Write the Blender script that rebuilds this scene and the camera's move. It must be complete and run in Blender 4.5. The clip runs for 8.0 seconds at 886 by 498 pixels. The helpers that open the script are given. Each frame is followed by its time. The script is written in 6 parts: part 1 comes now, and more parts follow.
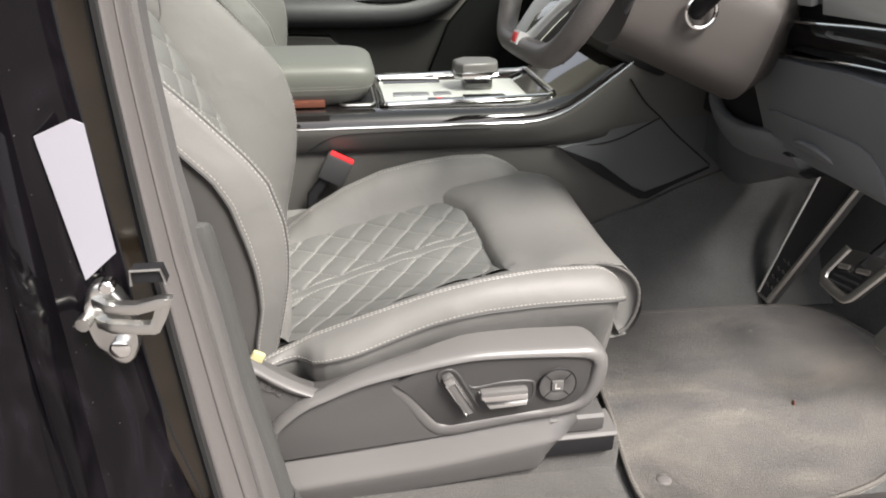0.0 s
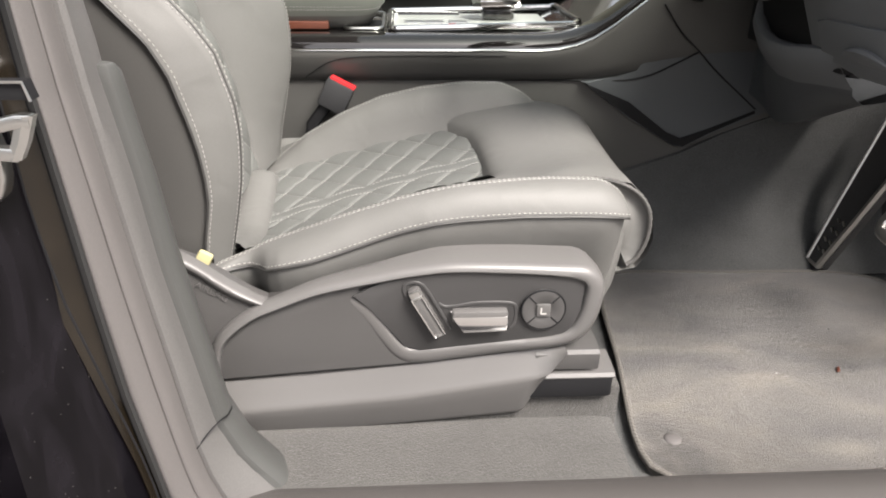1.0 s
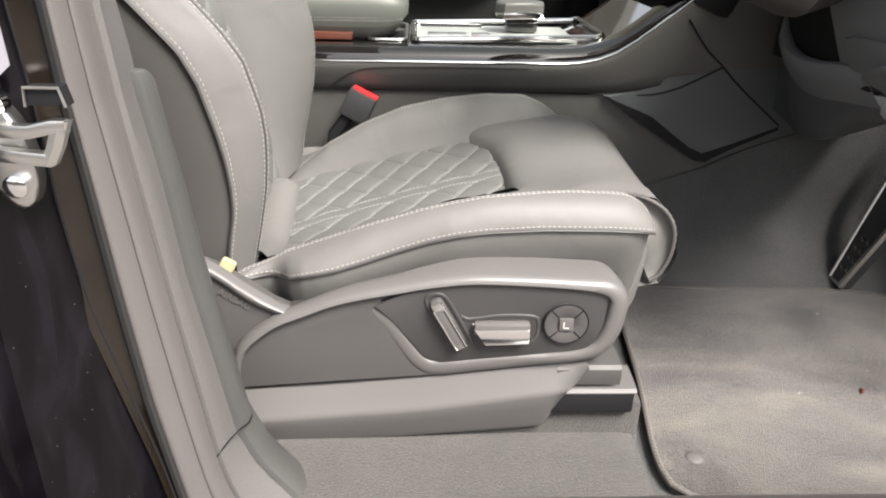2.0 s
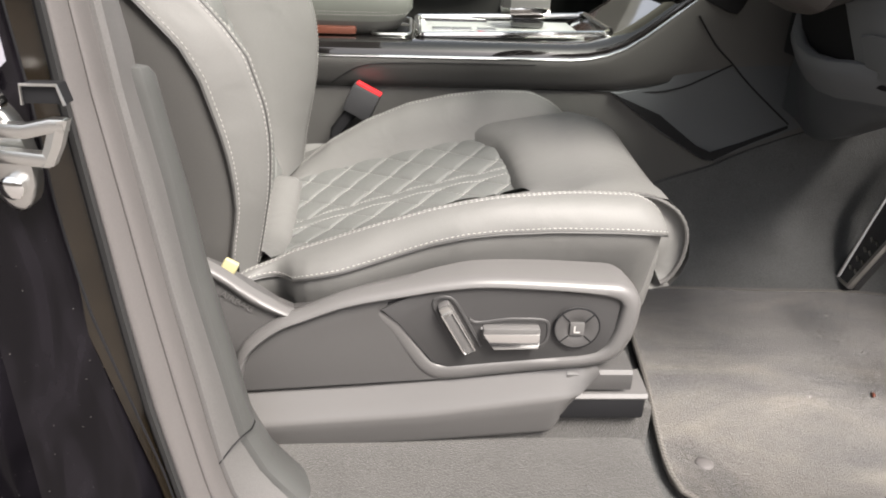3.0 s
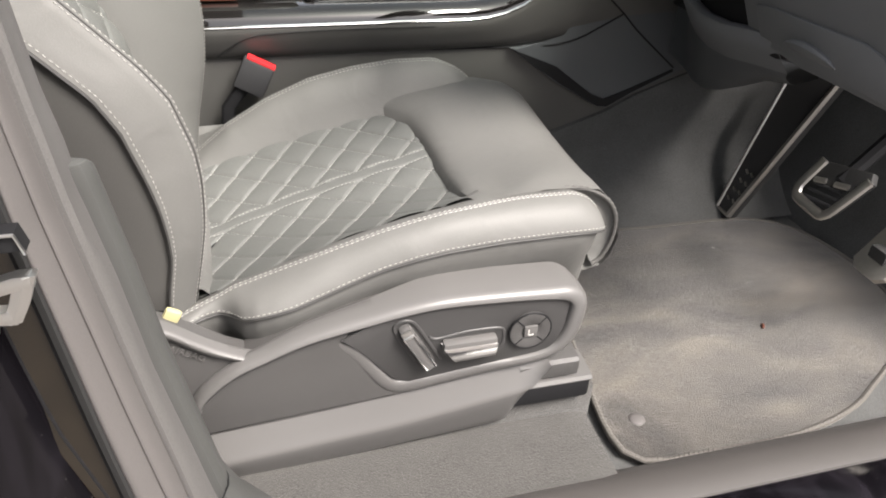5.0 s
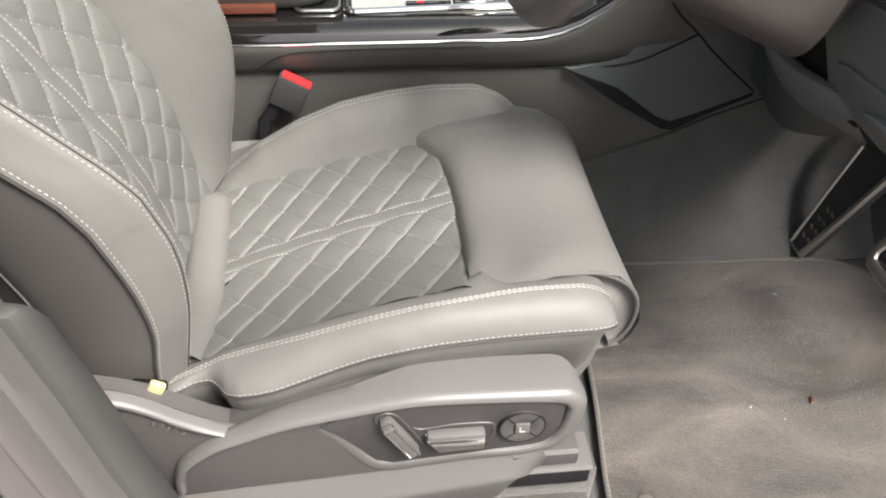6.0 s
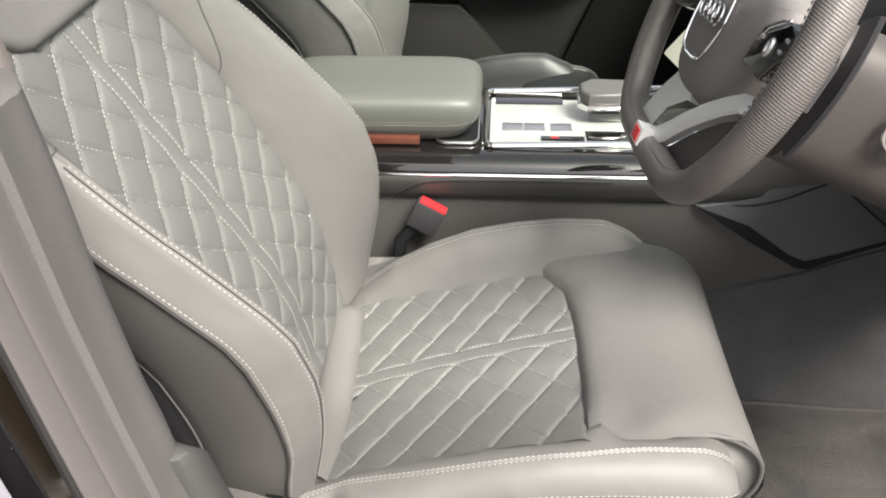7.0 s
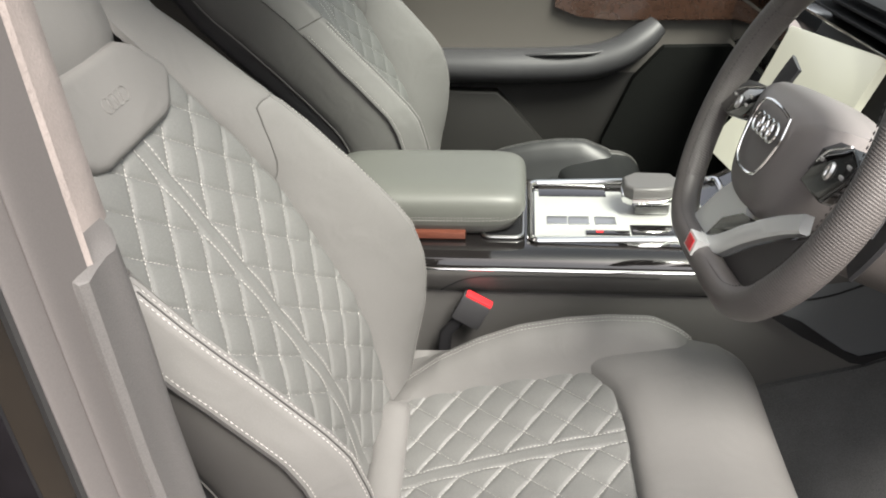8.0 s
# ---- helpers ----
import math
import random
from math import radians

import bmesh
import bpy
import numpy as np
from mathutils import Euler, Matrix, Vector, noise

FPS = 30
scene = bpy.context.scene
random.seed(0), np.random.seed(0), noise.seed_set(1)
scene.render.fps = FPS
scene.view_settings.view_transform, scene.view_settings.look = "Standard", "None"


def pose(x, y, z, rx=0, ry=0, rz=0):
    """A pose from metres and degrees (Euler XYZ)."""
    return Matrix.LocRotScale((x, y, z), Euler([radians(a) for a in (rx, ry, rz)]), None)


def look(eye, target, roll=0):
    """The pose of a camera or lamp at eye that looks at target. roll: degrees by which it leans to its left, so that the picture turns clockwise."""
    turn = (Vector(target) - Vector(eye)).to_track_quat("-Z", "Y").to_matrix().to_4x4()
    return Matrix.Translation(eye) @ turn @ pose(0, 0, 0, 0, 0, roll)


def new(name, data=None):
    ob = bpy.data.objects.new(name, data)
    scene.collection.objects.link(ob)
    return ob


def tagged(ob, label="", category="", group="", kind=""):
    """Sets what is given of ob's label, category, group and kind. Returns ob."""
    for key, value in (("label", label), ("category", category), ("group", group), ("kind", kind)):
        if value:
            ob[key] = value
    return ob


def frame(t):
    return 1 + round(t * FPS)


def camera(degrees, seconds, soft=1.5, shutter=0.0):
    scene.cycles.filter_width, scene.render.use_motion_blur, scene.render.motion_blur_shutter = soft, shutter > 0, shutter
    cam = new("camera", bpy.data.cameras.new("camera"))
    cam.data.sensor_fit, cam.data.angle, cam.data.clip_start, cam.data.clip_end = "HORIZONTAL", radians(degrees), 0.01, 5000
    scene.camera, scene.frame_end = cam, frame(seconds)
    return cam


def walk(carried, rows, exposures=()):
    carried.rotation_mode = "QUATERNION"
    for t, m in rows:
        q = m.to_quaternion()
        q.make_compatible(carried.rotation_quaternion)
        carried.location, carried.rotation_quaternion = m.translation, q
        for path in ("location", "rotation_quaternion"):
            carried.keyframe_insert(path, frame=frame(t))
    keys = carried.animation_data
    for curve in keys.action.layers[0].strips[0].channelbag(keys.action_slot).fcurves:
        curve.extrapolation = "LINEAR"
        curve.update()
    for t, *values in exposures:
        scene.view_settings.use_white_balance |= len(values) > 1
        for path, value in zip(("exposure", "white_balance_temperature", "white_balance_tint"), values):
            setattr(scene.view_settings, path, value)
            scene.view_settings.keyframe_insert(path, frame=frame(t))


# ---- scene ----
cam = camera(63.4, 8.0, soft=1.9)
PATH = [
    (0, (0.207, 0.2, 0.774), (0.49, 1.968, -0.118), 0.7),
    (0.5, (0.292, 0.236, 0.638), (0.499, 2.012, -0.258), 0.5),
    (1, (0.317, 0.236, 0.615), (0.431, 2.032, -0.259), 0.8),
    (1.5, (0.313, 0.232, 0.615), (0.396, 2.044, -0.228), 1.2),
    (3, (0.294, 0.261, 0.613), (0.382, 2.064, -0.248), 1.8),
    (3.5, (0.298, 0.261, 0.619), (0.403, 2.058, -0.254), 2.1),
    (4, (0.301, 0.271, 0.614), (0.471, 2.038, -0.308), 2.9),
    (4.2, (0.288, 0.279, 0.619), (0.488, 2.036, -0.315), 3.2),
    (5.3, (0.188, 0.386, 0.776), (0.733, 1.993, -0.472), 2.8),
    (5.5, (0.234, 0.409, 0.802), (0.752, 1.994, -0.484), 2.0),
    (6, (0.329, 0.471, 0.844), (0.52, 2.062, -0.521), 1.7),
    (6.5, (0.333, 0.486, 0.898), (0.304, 2.065, -0.329), 0.1),
    (7, (0.315, 0.49, 0.932), (0.18, 2.128, -0.207), -1.2),
    (7.5, (0.307, 0.501, 0.954), (0.113, 2.185, -0.106), -2.3),
    (8, (0.286, 0.509, 0.977), (0.069, 2.235, -0.01), -2.5),
]
SIZE = 0.95  # one unit of the plan below, in metres
EXPOSURES = [(0.0, 1.62, 6800, 12), (3.5, 1.76, 6800, 12), (5.5, 1.66, 6800, 12), (8.0, 1.74, 6800, 12)]
walk(cam, [(t, look(SIZE * Vector(eye), SIZE * Vector(target), roll)) for t, eye, target, roll in PATH], EXPOSURES)

# ---- light ----
world = bpy.data.worlds.new("world")
scene.world = world
world.use_nodes = True
wn = world.node_tree.nodes
sky = wn.new("ShaderNodeTexSky")
sky.sky_type, sky.sun_disc = "NISHITA", False
sky.sun_elevation, sky.sun_rotation = radians(53), radians(141)
sky.air_density, sky.dust_density, sky.ozone_density = 1.0, 4.0, 1.0
grey = wn.new("ShaderNodeHueSaturation")
grey.inputs["Saturation"].default_value = 0.35
world.node_tree.links.new(sky.outputs[0], grey.inputs["Color"])
world.node_tree.links.new(grey.outputs[0], wn["Background"].inputs[0])
wn["Background"].inputs[1].default_value = 0.11
sun = new("sun", bpy.data.lights.new("sun", "SUN"))
sun.data.energy, sun.data.angle, sun.data.color = 3.5, radians(22), (1.0, 0.97, 0.94)
sun.matrix_basis = look((3.52, -2.85, 7.25), (0.2, 1.2, 0.3))


# ---- materials ----
def material(name, color, rough=0.5, metal=0.0, grain=0.0, scale=300.0, bump=0.0, mottle=0.0, mottle_scale=8.0, coat=0.0, spec=0.5, voronoi=False, sheen=0.0, wave=0.0):
    m = bpy.data.materials.new(name)
    m.use_nodes = True
    nt = m.node_tree
    b = nt.nodes["Principled BSDF"]
    b.inputs["Roughness"].default_value = rough
    b.inputs["Metallic"].default_value = metal
    b.inputs["Coat Weight"].default_value = coat
    b.inputs["Coat Roughness"].default_value = 0.05
    b.inputs["Specular IOR Level"].default_value = spec
    b.inputs["Sheen Weight"].default_value = sheen
    geo = nt.nodes.new("ShaderNodeNewGeometry")
    fine = nt.nodes.new("ShaderNodeTexVoronoi" if voronoi else "ShaderNodeTexNoise")
    fine.inputs["Scale"].default_value = scale
    nt.links.new(geo.outputs["Position"], fine.inputs["Vector"])
    fine_out = fine.outputs["Distance"] if voronoi else fine.outputs["Fac"]
    wide = nt.nodes.new("ShaderNodeTexNoise")
    wide.inputs["Scale"].default_value = mottle_scale
    wide.inputs["Detail"].default_value = 4
    nt.links.new(geo.outputs["Position"], wide.inputs["Vector"])
    total = nt.nodes.new("ShaderNodeMath")
    total.operation = "MULTIPLY_ADD"
    nt.links.new(wide.outputs["Fac"], total.inputs[0])
    total.inputs[1].default_value = 2 * mottle
    total.inputs[2].default_value = 1 - mottle
    both = nt.nodes.new("ShaderNodeMath")
    both.operation = "MULTIPLY_ADD"
    nt.links.new(fine_out, both.inputs[0])
    both.inputs[1].default_value = 2 * grain
    nt.links.new(total.outputs[0], both.inputs[2])
    less = nt.nodes.new("ShaderNodeMath")
    less.operation = "SUBTRACT"
    nt.links.new(both.outputs[0], less.inputs[0])
    less.inputs[1].default_value = grain
    mul = nt.nodes.new("ShaderNodeVectorMath")
    mul.operation = "SCALE"
    mul.inputs[0].default_value = color
    nt.links.new(less.outputs[0], mul.inputs["Scale"])
    nt.links.new(mul.outputs[0], b.inputs["Base Color"])
    rv = nt.nodes.new("ShaderNodeMath")
    rv.operation = "MULTIPLY_ADD"
    nt.links.new(wide.outputs["Fac"], rv.inputs[0])
    rv.inputs[1].default_value = 0.16 * rough
    rv.inputs[2].default_value = 0.92 * rough
    nt.links.new(rv.outputs[0], b.inputs["Roughness"])
    if bump:
        bn = nt.nodes.new("ShaderNodeBump")
        bn.inputs["Strength"].default_value = 1.0
        bn.inputs["Distance"].default_value = bump
        nt.links.new(fine_out, bn.inputs["Height"])
        nt.links.new(bn.outputs[0], b.inputs["Normal"])
        if wave:
            # soft creases and hollows of stretched leather
            soft = nt.nodes.new("ShaderNodeTexNoise")
            soft.inputs["Scale"].default_value = 17
            soft.inputs["Detail"].default_value = 2.5
            soft.inputs["Distortion"].default_value = 0.6
            nt.links.new(geo.outputs["Position"], soft.inputs["Vector"])
            low = nt.nodes.new("ShaderNodeBump")
            low.inputs["Distance"].default_value = wave
            nt.links.new(soft.outputs["Fac"], low.inputs["Height"])
            nt.links.new(low.outputs[0], bn.inputs["Normal"])
    return m


LEATHER = material("grey_leather", (0.110, 0.109, 0.104), 0.58, grain=0.05, scale=900, bump=0.00006, mottle=0.08, voronoi=True, wave=0.0022, spec=0.4)
QUILT = material("quilted_leather", (0.099, 0.102, 0.097), 0.55, grain=0.14, scale=620, bump=0.00012, mottle=0.08, voronoi=True, wave=0.0012)
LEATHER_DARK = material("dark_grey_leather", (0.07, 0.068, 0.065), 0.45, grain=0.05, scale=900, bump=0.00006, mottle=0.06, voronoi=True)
SEAM_DARK = material("dark_welt_leather", (0.03, 0.029, 0.028), 0.55, mottle=0.1)
# the grey leather again, darkened to paint deep shade on the passenger cushion
SHADED_LEATHER = material("shaded_leather", (0.017, 0.018, 0.018), 0.45, grain=0.05, scale=900, bump=0.00006, mottle=0.06, voronoi=True)
WHEEL_LEATHER = material("wheel_leather", (0.088, 0.081, 0.077), 0.42, grain=0.06, scale=1100, bump=0.00012, mottle=0.05, voronoi=True)
HUB = material("hub_plastic", (0.140, 0.130, 0.125), 0.45, grain=0.08, scale=1000, bump=0.0001, mottle=0.06)
PERFORATED = material("perforated_leather", (0.090, 0.083, 0.079), 0.5, grain=0.2, scale=800, bump=0.00014, mottle=0.05, voronoi=True)
# fine slanting rows of holes across the grips
rows_of_holes = PERFORATED.node_tree.nodes.new("ShaderNodeTexWave")
rows_of_holes.inputs["Scale"].default_value = 135
rows_of_holes.inputs["Distortion"].default_value = 0.4
slant = PERFORATED.node_tree.nodes.new("ShaderNodeMapping")
slant.inputs["Rotation"].default_value = (0.6, 0.9, 0.5)
PERFORATED.node_tree.links.new(PERFORATED.node_tree.nodes["Geometry"].outputs["Position"], slant.inputs["Vector"])
PERFORATED.node_tree.links.new(slant.outputs[0], rows_of_holes.inputs["Vector"])
ribs = PERFORATED.node_tree.nodes.new("ShaderNodeBump")
ribs.inputs["Distance"].default_value = 0.00022
PERFORATED.node_tree.links.new(rows_of_holes.outputs["Fac"], ribs.inputs["Height"])
PERFORATED.node_tree.links.new(ribs.outputs[0], PERFORATED.node_tree.nodes["Bump"].inputs["Normal"])
RIM = material("rim_plastic", (0.100, 0.097, 0.095), 0.38, grain=0.05, scale=1400, bump=0.00005, mottle=0.05)
SHELL = material("grey_plastic", (0.092, 0.089, 0.087), 0.42, grain=0.06, scale=1400, bump=0.00006, mottle=0.05)
SHELL_MID = material("mid_grey_plastic", (0.050, 0.046, 0.044), 0.5, grain=0.08, scale=1400, bump=0.0002, mottle=0.06)
SHROUD = material("shroud_plastic", (0.046, 0.041, 0.038), 0.55, grain=0.1, scale=1200, bump=0.0003, mottle=0.1)
SHELL_DARK = material("dark_plastic", (0.034, 0.034, 0.036), 0.5, grain=0.08, scale=1400, bump=0.0002, mottle=0.06)
PILLAR = material("pillar_plastic", (0.082, 0.079, 0.077), 0.6, grain=0.3, scale=900, bump=0.0003, mottle=0.05)
PILLAR_SMOOTH = material("smooth_pillar_plastic", (0.050, 0.051, 0.049), 0.52, grain=0.08, scale=1400, bump=0.0001, mottle=0.05)
PANEL = material("switch_panel_plastic", (0.040, 0.039, 0.039), 0.45, grain=0.12, scale=1600, bump=0.0001, mottle=0.05)
INLAY = material("inlay_plastic", (0.058, 0.056, 0.055), 0.5, grain=0.12, scale=1600, bump=0.0003, mottle=0.05)
# near-black that paints deep shade in the passenger footwell and the seam end
SHADE_BLACK = material("shade_black", (0.007, 0.0075, 0.007), 0.95, grain=0.4, scale=500, bump=0.0006, mottle=0.3, spec=0.05)
# lower door lining and pocket, coloured darker for the dim passenger footwell
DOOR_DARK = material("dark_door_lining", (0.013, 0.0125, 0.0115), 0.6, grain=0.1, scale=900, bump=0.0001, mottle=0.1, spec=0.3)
BLACK = material("black_plastic", (0.010, 0.010, 0.011), 0.6, mottle=0.1, spec=0.2)
PIANO = material("piano_black", (0.008, 0.007, 0.007), 0.06, mottle=0.05, coat=1.0)
CHROME = material("chrome", (0.85, 0.85, 0.84), 0.12, metal=1.0, mottle=0.03)
SATIN = material("satin_metal", (0.62, 0.62, 0.6), 0.3, metal=1.0, mottle=0.05)
STEEL = material("brushed_steel", (0.55, 0.53, 0.5), 0.34, metal=1.0, grain=0.1, scale=200, mottle=0.08)
CARPET = material("grey_carpet", (0.050, 0.048, 0.045), 0.95, grain=0.75, scale=620, bump=0.0014, mottle=0.2, mottle_scale=22, sheen=0.3, spec=0.1)
MAT = material("velour_mat", (0.104, 0.088, 0.073), 0.95, grain=0.55, scale=800, bump=0.0018, mottle=0.12, mottle_scale=6.0, sheen=0.4, spec=0.1)
for node in MAT.node_tree.nodes:
    if node.type == "TEX_NOISE" and node.inputs["Scale"].default_value < 20:
        node.inputs["Distortion"].default_value = 0.9
        squeeze = MAT.node_tree.nodes.new("ShaderNodeMapping")
        squeeze.inputs["Scale"].default_value = (0.6, 1.35, 1.0)
        squeeze.inputs["Rotation"].default_value = (0, 0, 0.55)
        MAT.node_tree.links.new(node.inputs["Vector"].links[0].from_socket, squeeze.inputs["Vector"])
        MAT.node_tree.links.new(squeeze.outputs[0], node.inputs["Vector"])
        dust = MAT.node_tree.nodes.new("ShaderNodeValToRGB")
        dust.color_ramp.elements[0].position, dust.color_ramp.elements[0].color = 0.34, (0.026, 0.0235, 0.0215, 1)
        dust.color_ramp.elements[1].position, dust.color_ramp.elements[1].color = 0.74, (0.118, 0.103, 0.083, 1)
        dust.color_ramp.elements.new(0.5).color = (0.058, 0.052, 0.045, 1)
        node.inputs["Detail"].default_value = 7
        node.inputs["Roughness"].default_value = 0.62
        MAT.node_tree.links.new(node.outputs["Fac"], dust.inputs["Fac"])
        for tint in MAT.node_tree.nodes:
            if tint.type == "VECT_MATH":
                MAT.node_tree.links.new(dust.outputs["Color"], tint.inputs[0])
SILVER = material("silver_panel", (0.50, 0.51, 0.49), 0.36, metal=0.35, mottle=0.03)
WOOD = material("dark_wood", (0.035, 0.018, 0.012), 0.25, grain=0.3, scale=90, coat=0.5)
DARK_CARPET = material("dark_carpet", (0.084, 0.085, 0.084), 0.95, grain=0.5, scale=600, bump=0.002, mottle=0.3, mottle_scale=12, spec=0.1)
# mottled brown paints tan surroundings mirrored in the black gloss channel
CHANNEL = material("channel_painted_reflection", (0.009, 0.0068, 0.0045), 0.18, mottle=0.9, mottle_scale=14, grain=0.2, scale=60)
PAINT = material("black_car_paint", (0.0032, 0.0028, 0.0036), 0.12, grain=0.1, scale=400, mottle=0.2, spec=0.2)
# road dust specks; faint streaks paint wiped dust and ground reflections on the black
paint_nodes = PAINT.node_tree.nodes
smear = paint_nodes.new("ShaderNodeTexNoise")
smear.inputs["Scale"].default_value, smear.inputs["Detail"].default_value, smear.inputs["Distortion"].default_value = 9, 8, 1.4
stretch = paint_nodes.new("ShaderNodeMapping")
stretch.inputs["Scale"].default_value, stretch.inputs["Rotation"].default_value = (3.0, 1.0, 0.7), (0, 0.5, 0)
PAINT.node_tree.links.new(paint_nodes["Geometry"].outputs["Position"], stretch.inputs["Vector"])
PAINT.node_tree.links.new(stretch.outputs[0], smear.inputs["Vector"])
film = paint_nodes.new("ShaderNodeValToRGB")
film.color_ramp.elements[0].position, film.color_ramp.elements[0].color = 0.46, (0, 0, 0, 1)
film.color_ramp.elements[1].position, film.color_ramp.elements[1].color = 0.80, (0.008, 0.007, 0.009, 1)
PAINT.node_tree.links.new(smear.outputs["Fac"], film.inputs["Fac"])
specks = paint_nodes.new("ShaderNodeTexVoronoi")
specks.inputs["Scale"].default_value = 105
PAINT.node_tree.links.new(paint_nodes["Geometry"].outputs["Position"], specks.inputs["Vector"])
dots = paint_nodes.new("ShaderNodeValToRGB")
dots.color_ramp.elements[0].position, dots.color_ramp.elements[0].color = 0.035, (0.06, 0.057, 0.054, 1)
dots.color_ramp.elements[1].position, dots.color_ramp.elements[1].color = 0.06, (0, 0, 0, 1)
PAINT.node_tree.links.new(specks.outputs["Distance"], dots.inputs["Fac"])
sum_a, sum_b = paint_nodes.new("ShaderNodeVectorMath"), paint_nodes.new("ShaderNodeVectorMath")
paint_base = paint_nodes["Principled BSDF"].inputs["Base Color"]
PAINT.node_tree.links.new(paint_base.links[0].from_socket, sum_a.inputs[0])
PAINT.node_tree.links.new(film.outputs["Color"], sum_a.inputs[1])
PAINT.node_tree.links.new(sum_a.outputs[0], sum_b.inputs[0])
PAINT.node_tree.links.new(dots.outputs["Color"], sum_b.inputs[1])
PAINT.node_tree.links.new(sum_b.outputs[0], paint_base)
WALL = material("unseen_wall", (0.24, 0.205, 0.17), 0.9, grain=0.2, scale=3, mottle=0.5, mottle_scale=0.4)
TRIM_SILVER = material("silver_wheel_trim", (0.66, 0.67, 0.65), 0.3, metal=0.4, mottle=0.04)
RUBBER = material("black_rubber", (0.018, 0.018, 0.018), 0.6, mottle=0.1, grain=0.1)
SEAL = material("grey_seal", (0.080, 0.074, 0.072), 0.7, grain=0.12, scale=900, mottle=0.06)
BINDING = material("mat_binding_thread", (0.095, 0.088, 0.080), 0.8, mottle=0.1)
THREAD = material("pale_thread", (0.40, 0.39, 0.37), 0.7)
RED = material("red_plastic", (0.55, 0.025, 0.03), 0.4)
YELLOW = material("yellow_tag", (0.36, 0.33, 0.18), 0.6)
LABEL = material("white_label", (0.255, 0.252, 0.285), 0.5, mottle=0.03)
AMBER = material("reddish_wood", (0.10, 0.033, 0.021), 0.3, grain=0.2, scale=120)
ROOF = material("headliner", (0.45, 0.44, 0.42), 0.95, mottle=0.05)
ASPHALT = material("asphalt", (0.120, 0.110, 0.104), 0.85, grain=0.2, scale=60, bump=0.001, mottle=0.25, mottle_scale=2)
# cream colour and faint emission paint the sky mirrored in dark screens
SCREEN = material("screen_sky_glow", (0.42, 0.43, 0.34), 0.25, mottle=0.06)
SCREEN.node_tree.nodes["Principled BSDF"].inputs["Emission Color"].default_value = (1.0, 1.0, 0.82, 1)
SCREEN.node_tree.nodes["Principled BSDF"].inputs["Emission Strength"].default_value = 0.11
FABRIC = material("pillar_fabric", (0.21, 0.185, 0.172), 0.9, grain=0.15, scale=500, bump=0.0004, mottle=0.32, mottle_scale=26)
TRIM = material("footwell_plastic", (0.068, 0.073, 0.078), 0.5, grain=0.1, scale=1200, bump=0.0001, mottle=0.06)
DASH = material("dash_plastic", (0.125, 0.130, 0.136), 0.48, grain=0.1, scale=1200, bump=0.0001, mottle=0.06)
ARMREST = material("armrest_leather", (0.098, 0.101, 0.091), 0.48, grain=0.05, scale=900, bump=0.00006, mottle=0.06, voronoi=True)
GLASS = bpy.data.materials.new("windscreen_glass")
GLASS.use_nodes = True
gn = GLASS.node_tree
clear, shine, blend = gn.nodes.new("ShaderNodeBsdfTransparent"), gn.nodes.new("ShaderNodeBsdfGlossy"), gn.nodes.new("ShaderNodeMixShader")
clear.inputs["Color"].default_value = (0.80, 0.86, 0.82, 1)
shine.inputs["Roughness"].default_value = 0.02
blend.inputs["Fac"].default_value = 0.08
gn.links.new(clear.outputs[0], blend.inputs[1])
gn.links.new(shine.outputs[0], blend.inputs[2])
gn.links.new(blend.outputs[0], gn.nodes["Material Output"].inputs["Surface"])
DOOR = material("door_lining", (0.075, 0.069, 0.062), 0.5, grain=0.06, scale=900, bump=0.00006, mottle=0.07)


# ---- mesh helpers ----
def thing(name, at, label, category, group="", kind=""):
    ob = new(name)
    ob.empty_display_size = 0.05
    ob.location = at
    return tagged(ob, label, category, group, kind)


def under(ob, parent, label=""):
    ob.parent = parent
    if parent.type == "EMPTY":
        ob.matrix_parent_inverse = Matrix.Translation(parent.location).inverted()
    if label:
        ob["label"] = label
    return ob


def part(name, bm, mat, parent, label="", smooth=True):
    me = bpy.data.meshes.new(name)
    bmesh.ops.recalc_face_normals(bm, faces=bm.faces)
    if any(e.is_boundary for e in bm.edges):
        # open sheets face the door opening
        out = Vector((0.35, -0.65, 0.7))
        if sum(f.normal.dot(out) * f.calc_area() for f in bm.faces) < 0:
            bmesh.ops.reverse_faces(bm, faces=bm.faces)
    bm.to_mesh(me)
    bm.free()
    me.materials.append(mat)
    if smooth:
        me.shade_smooth()
        me.set_sharp_from_angle(angle=radians(38))
    ob = new(name, me)
    return under(ob, parent, label) if parent else ob


def loft(bm, rows, ring=False, caps=False):
    net = [[bm.verts.new(p) for p in r] for r in rows]
    w = len(rows[0])
    for a, b in zip(net, net[1:]):
        for j in range(w if ring else w - 1):
            k = (j + 1) % w
            bm.faces.new((a[j], a[k], b[k], b[j]))
    if caps:
        bm.faces.new(net[0])
        bm.faces.new(net[-1][::-1])
    return bm


def box(bm, at, size, bevel=0.0, turn=None, segments=2):
    m = Matrix.Translation(at) @ (turn or Matrix()) @ Matrix.Diagonal((*size, 1))
    got = bmesh.ops.create_cube(bm, size=1, matrix=m)
    if bevel:
        edges = list({e for v in got["verts"] for e in v.link_edges})
        bmesh.ops.bevel(bm, geom=edges, offset=bevel, segments=segments, profile=0.6, affect="EDGES")
    return bm


